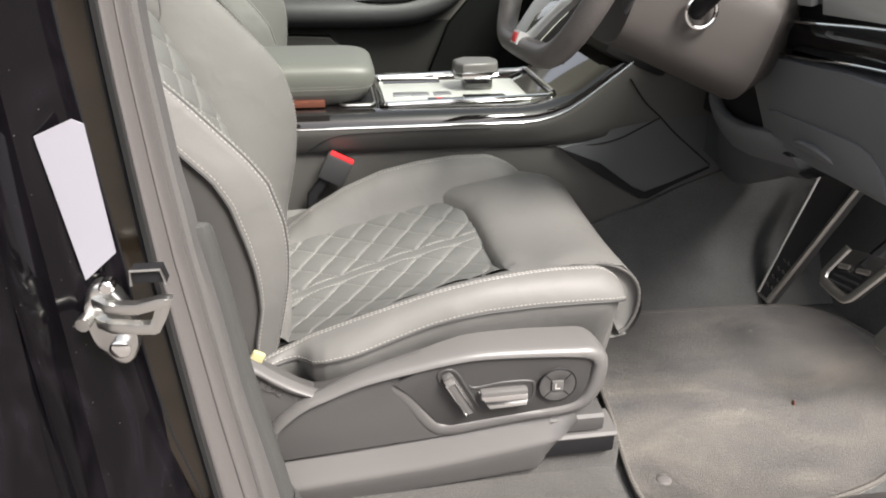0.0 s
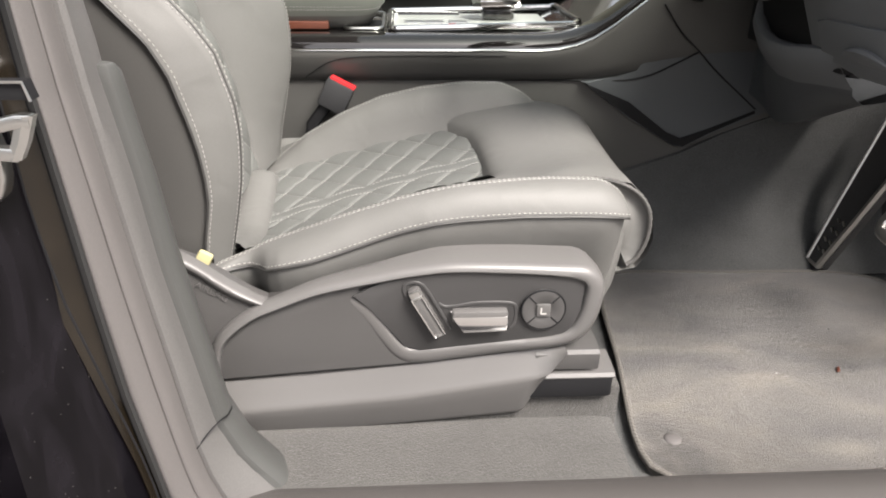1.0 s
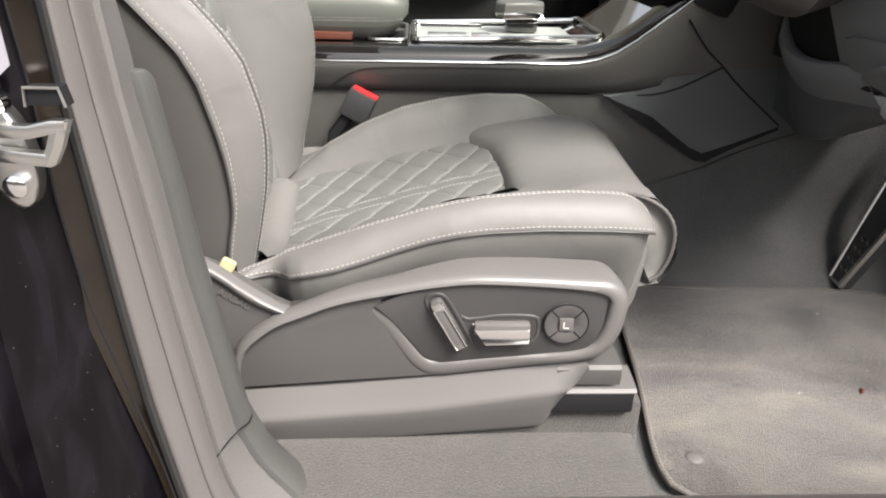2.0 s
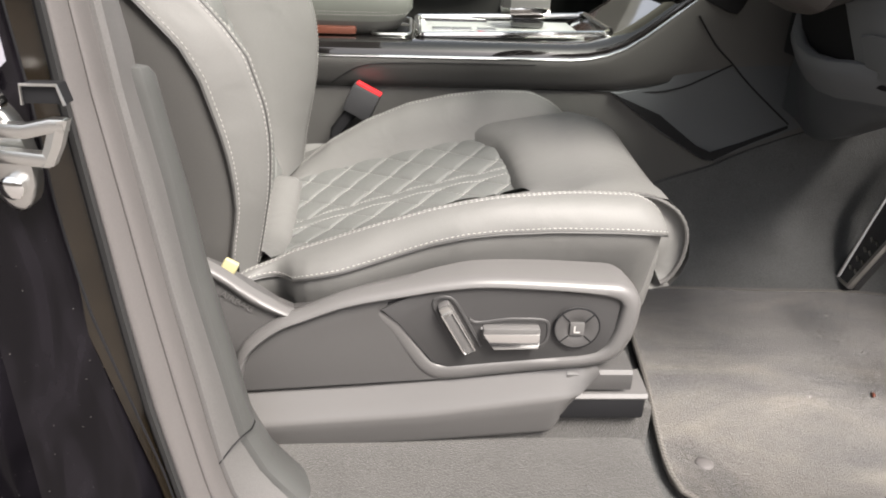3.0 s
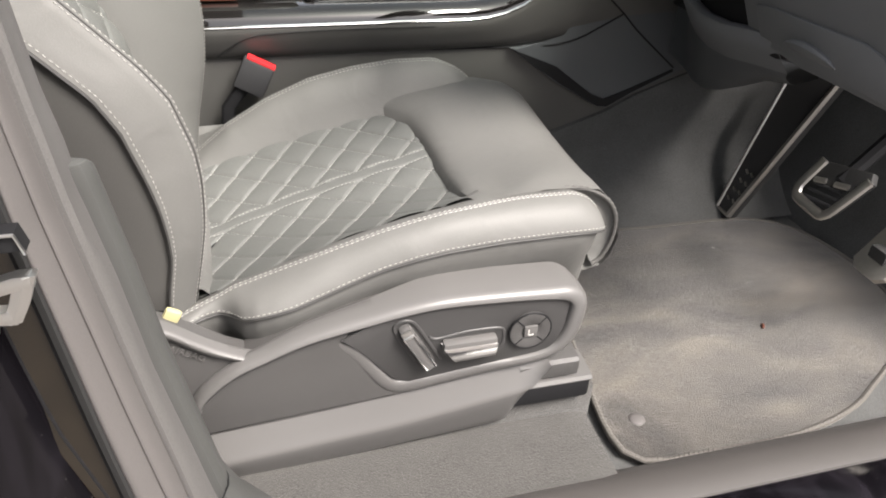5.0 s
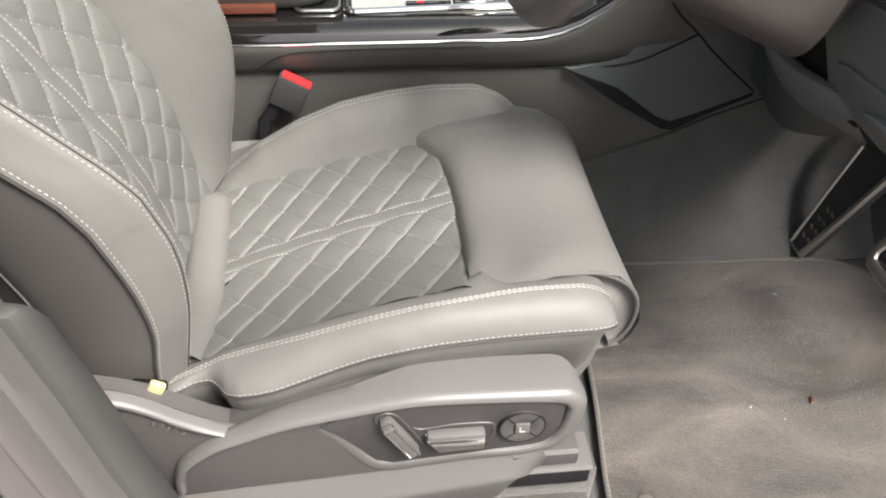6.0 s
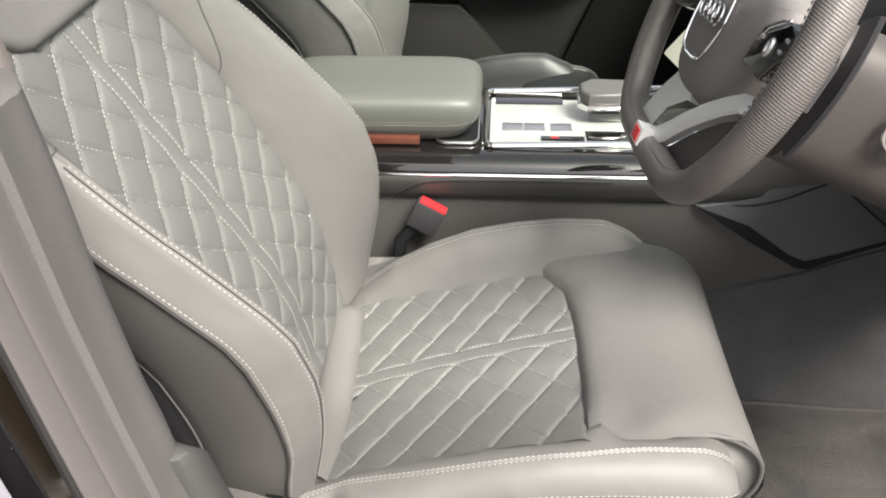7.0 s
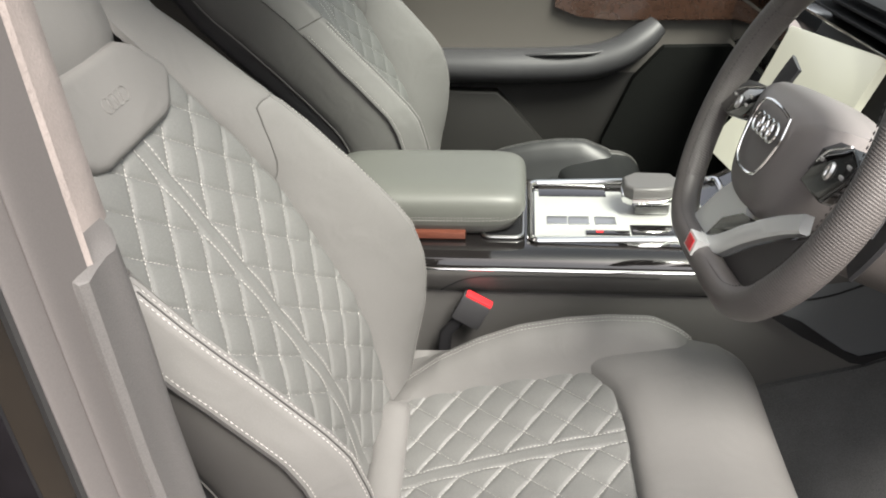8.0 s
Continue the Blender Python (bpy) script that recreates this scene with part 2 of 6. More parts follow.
def plate(bm, outline, place, depth, bevel=0.0, segments=2):
    """A slab from an outline of (a, b); place(a, b, d) gives the point at depth d."""
    front = [bm.verts.new(place(a, b, 0)) for a, b in outline]
    back = [bm.verts.new(place(a, b, depth)) for a, b in outline]
    f = bm.faces.new(front)
    bm.faces.new(back[::-1])
    n = len(outline)
    for i in range(n):
        bm.faces.new((front[i], back[i], back[(i + 1) % n], front[(i + 1) % n]))
    if bevel:
        bmesh.ops.bevel(bm, geom=list(f.edges), offset=bevel, segments=segments, profile=0.6, affect="EDGES")
    return bm


def smooth_line(points, n):
    """n points along a Catmull-Rom line through the given ones, evenly by length."""
    p = [Vector(q) for q in points]
    p = [2 * p[0] - p[1]] + p + [2 * p[-1] - p[-2]]
    fine = []
    for i in range(1, len(p) - 2):
        a, b, c, d = p[i - 1 : i + 3]
        for k in range(12):
            t = k / 12
            fine.append(0.5 * (2 * b + (c - a) * t + (2 * a - 5 * b + 4 * c - d) * t * t + (3 * b - a - 3 * c + d) * t**3))
    fine.append(p[-2])
    run = np.concatenate([[0], np.cumsum([(b - a).length for a, b in zip(fine, fine[1:])])])
    xyz = np.array([tuple(q) for q in fine])
    at = np.linspace(0, run[-1], n)
    return [Vector([np.interp(s, run, xyz[:, k]) for k in range(xyz.shape[1])]) for s in at]


def tube(bm, points, r, sides=8, flat=1.0, up=(0, 0, 1), closed=False, caps=True):
    """A rod along a line; flat squeezes it along up. r may be a number or one a point."""
    n = len(points)
    rows = []
    for i, p in enumerate(points):
        a, b = (points[(i - 1) % n], points[(i + 1) % n]) if closed else (points[max(i - 1, 0)], points[min(i + 1, n - 1)])
        t = (Vector(b) - Vector(a)).normalized()
        side = t.cross(Vector(up)).normalized()
        top = side.cross(t)
        rad = r[i] if isinstance(r, (list, tuple)) else r
        rows.append([Vector(p) + rad * (math.cos(q) * side + flat * math.sin(q) * top) for q in [2 * math.pi * k / sides for k in range(sides)]])
    if closed:
        rows.append(rows[0])
    loft(bm, rows, ring=True, caps=caps and not closed)
    if closed:
        bmesh.ops.remove_doubles(bm, verts=bm.verts, dist=1e-6)
    return bm


def stitches(bm, points, pitch=0.0058, long=0.0046, r=0.00045, lift=(0, 0, 0)):
    """A row of thread stitches along a line of points."""
    pts = [Vector(p) for p in points]
    run = np.concatenate([[0], np.cumsum([(b - a).length for a, b in zip(pts, pts[1:])])])
    xyz = np.array([tuple(q) for q in pts])
    place = lambda s: Vector([np.interp(s, run, xyz[:, k]) for k in range(3)])
    lift = Vector(lift)
    s = pitch / 2
    while s < run[-1] - long:
        a, b = place(s) + lift, place(s + long) + lift
        t = (b - a).normalized()
        u = t.orthogonal().normalized()
        w = t.cross(u)
        mid = (a + b) / 2
        va, vb = bm.verts.new(a), bm.verts.new(b)
        ring = [bm.verts.new(mid + r * q) for q in (u, w, -u, -w)]
        for i in range(4):
            bm.faces.new((va, ring[i], ring[(i + 1) % 4]))
            bm.faces.new((vb, ring[(i + 1) % 4], ring[i]))
        s += pitch
    return bm


def lerp(x, xs, ys):
    return float(np.interp(x, xs, ys))


def ease(t):
    t = min(max(t, 0.0), 1.0)
    return t * t * (3 - 2 * t)


# ---- ground and body shell ----
def slab(name, lo, hi, mat, label, category="", bevel=0.0, kind="structure"):
    bm = bmesh.new()
    box(bm, [(a + b) / 2 for a, b in zip(lo, hi)], [b - a for a, b in zip(lo, hi)], bevel)
    return tagged(part(name, bm, mat, None), label, category or name.replace("_", " "), kind=kind)


GROUND = -0.62
slab("ground", (-60, -60, GROUND - 0.2), (60, 60, GROUND), ASPHALT, "worn grey asphalt yard outside the car")
# unseen wall, added to hold back horizon light and tint reflections
slab("backdrop", (-24, -14.4, GROUND), (24, -14, GROUND + 4.0), WALL, "unseen tan wall added to shape the low light and reflections", "yard wall")
slab("floor", (-1.6, 0.80, -0.06), (1.4, 2.50, -0.012), DARK_CARPET, "grey carpeted car floor")
slab("ceiling", (-1.7, 1.02, 1.24), (0.20, 2.40, 1.28), ROOF, "pale fabric headliner of the car", "headliner")
# sill: carpeted step, trim and painted outer edge, one long section along the car
SILL = [(0.872, -0.012), (0.862, 0.0), (0.845, 0.026), (0.828, 0.042), (0.812, 0.049), (0.79, 0.051), (0.775, 0.048), (0.768, 0.036)]
bm = bmesh.new()
loft(bm, [[(x, y, z) for y, z in SILL] for x in (0.02, 0.2, 0.5, 0.8, 1.1, 1.4)])
tagged(part("sill_trim", bm, SHELL_MID, None), "grey plastic sill trim along the door opening", "sill trim", kind="structure")
bm = bmesh.new()
loft(bm, [[(x, y, z) for y, z in ((0.775, 0.045), (0.74, 0.052), (0.715, 0.045), (0.70, 0.02), (0.69, -0.05), (0.70, -0.16), (0.74, -0.26))] for x in (-0.9, 0.0, 0.5, 1.0, 1.5)])
tagged(part("body_sill", bm, PAINT, None), "glossy black painted sill under the door opening", "car sill", kind="structure")


# ---- B-pillar ----
ZP = [-0.02, 0.03, 0.086, 0.13, 0.215, 0.31, 0.40, 0.486, 0.4875, 0.56, 0.66, 0.76, 0.92, 1.28]
F_X = [0.235, 0.195, 0.152, 0.133, 0.12, 0.105, 0.096, 0.084, 0.0838, 0.068, 0.052, 0.042, 0.036, 0.03]
D_X = [0.17, 0.145, 0.124, 0.115, 0.105, 0.093, 0.083, 0.073, 0.073, 0.067, 0.061, 0.059, 0.057, 0.053]
C_X = [0.125, 0.108, 0.094, 0.088, 0.076, 0.068, 0.062, 0.056, 0.056, 0.053, 0.050, 0.049, 0.048, 0.044]
B_X = [0.105, 0.095, 0.088, 0.083, 0.067, 0.050, 0.042, 0.041, 0.041, 0.036, 0.030, 0.029, 0.025, 0.020]


def pillar_rows(n, lo, hi, section):
    rows = []
    levels = [lo + (hi - lo) * i / (n - 1) for i in range(n)]
    for z in sorted(levels + [q for q in (0.486, 0.4876) if lo < q < hi]):
        f, d, c, b = (lerp(z, ZP, q) for q in (F_X, D_X, C_X, B_X))
        rows.append(section(z, f, d, c, b))
    return rows


pillar = thing("b_pillar", (0.0, 0.8, 0.3), "black painted door pillar with grey trim and rubber seal", "car pillar", kind="structure")
def fore(z, f):
    """Front edge of the outer trim, which runs the whole height."""
    return f - 0.006 if z < 0.47 else lerp(z, [0.47, 0.50, 0.55, 0.65, 0.72, 0.79], [f - 0.006, 0.0775, 0.0705, 0.0640, 0.0630, 0.0590])


def outer_section(z, f, d, c, b):
    g = fore(z, f)
    return [(g - 0.11, 0.945, z), (g - 0.05, 0.895, z), (g - 0.015, 0.862, z), (g - 0.003, 0.845, z), (g, 0.837, z), (g - 0.001, 0.830, z), (0.6 * g + 0.4 * d + 0.0015, 0.815, z), (d + 0.0045, 0.803, z), (d + 0.001, 0.799, z), (d - 0.003, 0.799, z), (d - 0.0055, 0.803, z), (d - 0.006, 0.816, z)]


bm = bmesh.new()
rows = pillar_rows(44, 0.0, 0.785, outer_section)
for drop, inset in ((0.002, 0.003), (0.003, 0.03)):
    rows.append([(x - inset, y + 0.3 * inset, z + drop) for x, y, z in rows[-1]])
loft(bm, rows)
part("lower_trim", bm, PILLAR, pillar, "grained grey plastic lower pillar trim")
# inner panel, which ends in a small ledge half way up
bm = bmesh.new()
rows = pillar_rows(34, 0.0, 0.4855, lambda z, f, d, c, b: [(f - 0.10, 0.935, z), (f - 0.03, 0.905, z), (f - 0.006, 0.880, z), (f + 0.001, 0.862, z), (f + 0.004, 0.848, z), (f + 0.0035, 0.838, z), (f - 0.001, 0.8305, z), (f - 0.008, 0.828, z), (f - 0.018, 0.830, z), (f - 0.03, 0.84, z)])
rows = [[(x, y, z + (0.006 - 1.35 * max(0.0, y - 0.843)) * ease((z - 0.30) / 0.18)) for x, y, z in r] for r in rows]
for lift, inset in ((0.0022, 0.0012), (0.0030, 0.004), (0.0026, 0.03)):
    rows.append([(x - inset, y + 0.2 * inset, z + lift) for x, y, z in rows[-1 if lift < 0.0025 else -2]])
loft(bm, rows)
part("inner_panel", bm, PILLAR_SMOOTH, pillar, "smooth grey inner pillar panel with a ledge")
bm = bmesh.new()
tube(bm, [Vector(q) for q in ((0.1125, 0.7985, 0.1262), (0.1175, 0.8005, 0.1325), (0.1245, 0.8065, 0.1400), (0.1325, 0.815, 0.1455), (0.137, 0.835, 0.138), (0.1365, 0.85, 0.134), (0.131, 0.868, 0.128))], 0.0009, 6)
part("trim_joint", bm, BLACK, pillar, "dark joint line in the trim")
bm = bmesh.new()
loft(bm, pillar_rows(20, 0.782, 1.26, lambda z, f, d, c, b: [(f - 0.10, 0.935, z), (f - 0.035, 0.907, z), (f - 0.013, 0.884, z), (f - 0.008, 0.867, z), (f - 0.006, 0.85, z), (f - 0.011, 0.836, z), (d - 0.001, 0.818, z), (d - 0.006, 0.806, z)]))
part("upper_trim", bm, FABRIC, pillar, "beige fabric upper pillar trim")
bm = bmesh.new()
loft(bm, pillar_rows(40, -0.01, 1.26, lambda z, f, d, c, b: [(c + (d - 0.006 - c) * k - 0.004 * math.cos(math.pi * k), 0.772 + 0.030 * k + 0.012 * ease((k - 0.85) / 0.15) - 0.008 * math.sin(math.pi * k) ** 0.7 - 0.0065 * abs(math.sin(math.pi * (k / 0.58 if k < 0.58 else (k - 0.58) / 0.42))) ** 0.6, z) for k in [j / 24 for j in range(25)]]))
part("door_seal", bm, SEAL, pillar, "grey rubber door seal")
bm = bmesh.new()
loft(bm, pillar_rows(40, -0.01, 1.26, lambda z, f, d, c, b: [(c + 0.004, 0.785, z), (c - 0.004, 0.764, z), (c - 0.009, 0.766, z), (c - 0.008, 0.79, z)]))
part("seal_lip", bm, RUBBER, pillar, "black rubber lip beside the seal")
bm = bmesh.new()
loft(bm, pillar_rows(40, -0.02, 1.26, lambda z, f, d, c, b: [(c - 0.006, 0.782, z), (b + 0.002, 0.776, z), (b - 0.012, 0.772, z), (b - 0.02, 0.758, z), (b - 0.026, 0.75, z), (-0.012, 0.742, z), (-0.02, 0.735, z), (-0.024, 0.70, z), (-0.03, 0.69, z)]))
channel = bmesh.new()
loft(channel, pillar_rows(40, -0.02, 1.26, lambda z, f, d, c, b: [(c - 0.009, 0.780, z), (c - 0.011, 0.7745, z), (0.5 * (b + c) - 0.010, 0.773, z), (b - 0.008 - 0.006 * ease((z - 0.1) / 0.3), 0.769, z), (b - 0.012 - 0.008 * ease((z - 0.1) / 0.3), 0.762, z)]))
part("frame_channel", channel, CHANNEL, pillar, "glossy channel beside the seal")
for shift in (0.0, 1.0):
    line = [r[0] for r in pillar_rows(40, -0.02, 1.26, lambda z, f, d, c, b: [Vector((b - 0.0085 - 0.006 * ease((z - 0.1) / 0.3) + shift * (c - b - 0.004 + 0.006 * ease((z - 0.1) / 0.3)), 0.7688 + 0.004 * shift, z))])]
    edge = bmesh.new()
    tube(edge, line, 0.0014, 6, up=(0, 1, 0))
    part("channel_edge", edge, BLACK, pillar, "thin black edge of the channel")
part("body_panel", bm, PAINT, pillar, "glossy black painted door frame")


# ---- seats ----
CX = [0.085, 0.117, 0.159, 0.22, 0.286, 0.352, 0.417, 0.483, 0.55, 0.578]
# crest and lower seam of the outer cushion bolster: run along the seat, offset from its middle, height
CREST_X = [0.088, 0.115, 0.14, 0.16, 0.20, 0.25, 0.286, 0.317, 0.352, 0.385, 0.417, 0.45, 0.483, 0.54, 0.58]
CREST_V = [0.238, 0.232, 0.228, 0.228, 0.232, 0.238, 0.239, 0.240, 0.239, 0.238, 0.235, 0.230, 0.226, 0.222, 0.219]
CREST_Z = [0.228, 0.238, 0.247, 0.258, 0.274, 0.294, 0.306, 0.316, 0.324, 0.330, 0.332, 0.333, 0.333, 0.330, 0.322]
SEAM_X = [0.088, 0.112, 0.128, 0.144, 0.155, 0.165, 0.18, 0.20, 0.22, 0.25, 0.286, 0.317, 0.352, 0.385, 0.45, 0.52, 0.58]
SEAM_V = [0.249, 0.246, 0.238, 0.236, 0.246, 0.262, 0.272, 0.275, 0.275, 0.271, 0.267, 0.266, 0.267, 0.265, 0.262, 0.258, 0.254]
SEAM_Z = [0.222, 0.2315, 0.2325, 0.234, 0.2355, 0.240, 0.2475, 0.2525, 0.257, 0.2655, 0.277, 0.287, 0.296, 0.2995, 0.302, 0.300, 0.296]
FAR_RIDGE = [0.199, 0.226, 0.260, 0.296, 0.324, 0.339, 0.347, 0.347, 0.318, 0.30]
FAR_SEAM = [0.226, 0.232, 0.233, 0.240, 0.263, 0.279, 0.290, 0.294, 0.294, 0.292]
FLOOR_Z = [0.178, 0.188, 0.201, 0.218, 0.235, 0.25, 0.262, 0.278, 0.296, 0.30]
PITCH = 0.066
LEAN = 0.0785  # the car stands on a cross slope


def groove(d, half=0.006):
    """Depth factor of a stitched line at distance d."""
    return max(0.0, 1 - d / half) ** 1.5


def quilt(a, v, off1, off2, stripe=0.012, pitch=PITCH):
    """Height of the padded diamonds and the flat middle stripe."""
    w = abs(v) - stripe
    if w < 0:
        return 0.0020 - 0.0022 * groove(-w, 0.004)
    p, q = ((a + w - off1) / pitch) % 1, ((a - w - off2) / pitch) % 1
    dp, dq = min(p, 1 - p) * pitch * 0.7071, min(q, 1 - q) * pitch * 0.7071
    puff = (math.sin(math.pi * p) * math.sin(math.pi * q)) ** 0.6 if p > 0 and q > 0 else 0
    return 0.0030 * puff - 0.0020 * max(groove(dp, 0.0032), groove(dq, 0.0032)) - 0.0012 * groove(w, 0.0032)


def quilt_lines(a0, a1, v0, v1, off1, off2, stripe=0.012, pitch=PITCH):
    """The stitched lines of the quilt as ((a, v), (a, v)) for one side of the stripe."""
    lines = [((a0, stripe), (a1, stripe))]
    for off, sign in ((off1, -1), (off2, 1)):
        k = int((a0 - off) / pitch) - 8
        while k < (a1 - off) / pitch + 8:
            c = off + pitch * k
            lo, hi = sorted(((a0 - c) * sign, (a1 - c) * sign))
            lo, hi = max(lo, 0.0), min(hi, v1 - stripe)
            if hi - lo > 0.006:
                lines.append(((c + sign * lo, stripe + lo), (c + sign * hi, stripe + hi)))
            k += 1
    return lines


def pad_front(v):
    """Where the quilted insert ends before the thigh pad."""
    return lerp(v, [-0.19, -0.15, -0.075, 0.0, 0.06, 0.11, 0.15, 0.17], [0.412, 0.425, 0.437, 0.438, 0.434, 0.424, 0.395, 0.36])


def dish(x, v):
    """Offset and lift of the quilted cushion, which climbs towards the outer bolster."""
    q = ease_in(max(0.0, -v - 0.03) / 0.12)
    return v - 0.054 * q, lerp(x, [0.1, 0.16, 0.33, 0.43], [0.045, 0.048, 0.062, 0.066]) * q


def ease_in(t):
    return t * t if t < 1 else 2 * t - 1


# the diamonds of the cushion lie askew to the seat
SKEW = math.atan(0.109)


def skewed(x, v):
    """Run along and across the middle stripe of the cushion."""
    return (x - 0.25) * math.cos(SKEW) + (v - 0.0075) * math.sin(SKEW), (v - 0.0075) * math.cos(SKEW) - (x - 0.25) * math.sin(SKEW)


def unskewed(a, w):
    return 0.25 + a * math.cos(SKEW) - w * math.sin(SKEW), 0.0075 + a * math.sin(SKEW) + w * math.cos(SKEW)


def cushion_z(x, v):
    return lerp(x, CX, FLOOR_Z) + 0.010 * (v / 0.15) ** 2 + LEAN * v


BS = [0.0, 0.06, 0.10, 0.135, 0.16, 0.19, 0.222, 0.275, 0.31, 0.335, 0.394, 0.42, 0.46, 0.52, 0.60, 0.68, 0.74]
RIDGE_W = [0.0, 0.037, 0.066, 0.090, 0.104, 0.119, 0.130, 0.137, 0.130, 0.122, 0.103, 0.093, 0.079, 0.056, 0.020, -0.012, -0.032]
PIPE_W = [-0.03, 0.005, 0.029, 0.053, 0.064, 0.074, 0.081, 0.089, 0.087, 0.079, 0.060, 0.050, 0.036, 0.011, -0.025, -0.05, -0.07]
MID_W = [-0.03, -0.018, -0.008, 0.002, 0.007, 0.011, 0.013, 0.011, 0.009, 0.008, 0.004, 0.002, -0.001, -0.006, -0.013, -0.016, -0.016]


def build_seat(yc, side, label, name="driver_seat", detail=True):
    up, back = 0.55 * LEAN * (yc - 1.22), -0.045 if side < 0 else 0.0
    low = 0.075 if side < 0 else 0.0
    P = lambda x, v, z: Vector((x + back, yc + side * v, z + up - low))
    D, N, O = Vector((-0.377, 0, 0.926)), Vector((0.926, 0, 0.377)), (0.108, 0.186)

    def R(s, v, w):
        z = O[1] + D.z * s + N.z * w
        return Vector((O[0] + back + D.x * s + N.x * w, yc + side * v - LEAN * (z - 0.2), z + side * LEAN * v + up))

    seat = thing(name, (0.3, yc, 0.0), label, "car seat", "front seats")

    # passenger cushion has its shade painted into the leather colour
    seat_leather = LEATHER if side > 0 else SHADED_LEATHER

    def add(pname, rows, mat, text="", **kw):
        if pname == "cushion_insert" and side > 0:
            mat = QUILT
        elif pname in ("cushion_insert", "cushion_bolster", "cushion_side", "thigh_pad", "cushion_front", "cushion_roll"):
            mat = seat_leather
        bm = bmesh.new()
        loft(bm, rows, **kw)
        return part(pname, bm, mat, seat, text)

    # quilted cushion insert
    step = 0.0022 if detail else 0.008
    o1 = o2 = 0.0184
    nv = int(0.31 / step)
    rows = []
    for j in range(nv + 1):
        v = -0.155 + 0.31 * j / nv
        xe = pad_front(v) + 0.008
        nx = int(0.36 / step)
        r = []
        for i in range(nx + 1):
            x = 0.096 + (xe - 0.096) * i / nx
            z = cushion_z(x, v) + quilt(*skewed(x, v), o1, o2, 0.0105, 0.0625) - 0.007 * ease((x - xe + 0.016) / 0.016)
            w, lift = dish(x, v) if side > 0 else (v, 0.0)
            r.append(P(x, w, z + lift))
        rows.append(r)
    insert = add("cushion_insert", rows, LEATHER, "diamond-quilted grey leather seat cushion")
    if detail:
        bm = bmesh.new()
        for sgn in (-1, 1):
            for (a0, v0), (a1, v1) in quilt_lines(-0.16, 0.20, 0, 0.18, o1, o2, 0.0105, 0.0625):
                n = max(2, int(math.hypot(a1 - a0, v1 - v0) / 0.006))
                pts = []
                for k in range(n + 1):
                    a, v = unskewed(a0 + (a1 - a0) * k / n, sgn * (v0 + (v1 - v0) * k / n))
                    if 0.1 < a < pad_front(v) and abs(v) < 0.149:
                        w, lift = dish(a, v) if side > 0 else (v, 0.0)
                        pts.append(P(a, w, cushion_z(a, v) + quilt(*skewed(a, v), o1, o2, 0.0105, 0.0625) + lift + 0.0010))
                if len(pts) > 1:
                    stitches(bm, pts, r=0.00050)
        tagged(part("quilt_stitching", bm, THREAD, insert, "pale contrast stitching"), kind="stuff")

    # cushion bolsters, seam by seam
    def bolster(sgn, x_end):
        turn = 0.042
        xs = list(np.linspace(0.088, 0.20, 24)) + list(np.linspace(0.206, x_end - turn, 28)) + [x_end - turn + turn * math.sin(k * math.pi / 20) for k in range(1, 11)]
        rows, pipe, crest, crest2, skirt = [], [], [], [], []
        for x in xs:
            k = min(1.0, max(0.0, (x - (x_end - turn)) / turn))
            sh = 1 - 0.75 * (1 - math.sqrt(max(0.0, 1 - k * k)))
            if sgn * side < 0 < side:
                zr, zl, cv, sv = lerp(x, CREST_X, CREST_Z), lerp(x, SEAM_X, SEAM_Z), lerp(x, CREST_X, CREST_V), lerp(x, SEAM_X, SEAM_V)
                edge, lift = dish(x, -0.147)
                front = ease((x - 0.40) / 0.05)
                vi = -edge * (1 - front) + 0.176 * front
                zi = cushion_z(x, -0.147) + lift - 0.004 - 0.045 * ease((x - 0.435) / 0.035)
                zi = min(zi, zr - 0.006)
                sec = [(vi - 0.006, zi - 0.010)] + [(vi + (cv - 0.008 - vi) * a, zi + (zr - 0.001 - zi) * b) for a, b in ((0.08, 0.2), (0.35, 0.55), (0.7, 0.88), (0.9, 0.985))]
                sec += [(cv - 0.005, zr), (cv - 0.0025, zr - 0.0018), (cv, zr)]
                sec += [(cv + (sv - cv) * a, zl + (zr - zl) * b) for a, b in ((0.25, 0.955), (0.5, 0.83), (0.75, 0.60), (0.93, 0.26), (1.0, 0.03))] + [(sv - 0.002, zl - 0.002)]
            else:
                zr, zl, zf, sv = lerp(x, CX, FAR_RIDGE), lerp(x, CX, FAR_SEAM), cushion_z(x, sgn * 0.15), 0.2375
                sec = [(0.140, zf - 0.012), (0.147, zf + 0.002), (0.158, zf + (zr - zf) * 0.45), (0.170, zf + (zr - zf) * 0.82), (0.180, zr - 0.003), (0.186, zr - 0.0005), (0.190, zr - 0.0022), (0.194, zr), (0.203, zr - 0.001), (0.215, zl + 0.72 * (zr - zl)), (0.228, zl + 0.42 * (zr - zl)), (0.236, zl + 0.008), (0.2375, zl + 0.001), (0.2355, zl - 0.002)]
            cz, cv = zl - 0.01, sv - 0.045
            sec = [(cv + (v - cv) * (0.5 + 0.5 * sh), cz + (z - cz) * sh) for v, z in sec]
            rows.append([P(x, sgn * v, z) for v, z in sec])
            crest.append(P(x, sgn * sec[5][0], sec[5][1] + 0.0006))
            crest2.append(P(x, sgn * sec[7][0], sec[7][1] + 0.0006))
            pipe.append(P(x, sgn * (sec[12][0] + 0.0008), sec[12][1] + 0.0035))
            t = 0.035 * (1 - math.sqrt(max(0.0, 1 - k * k)))
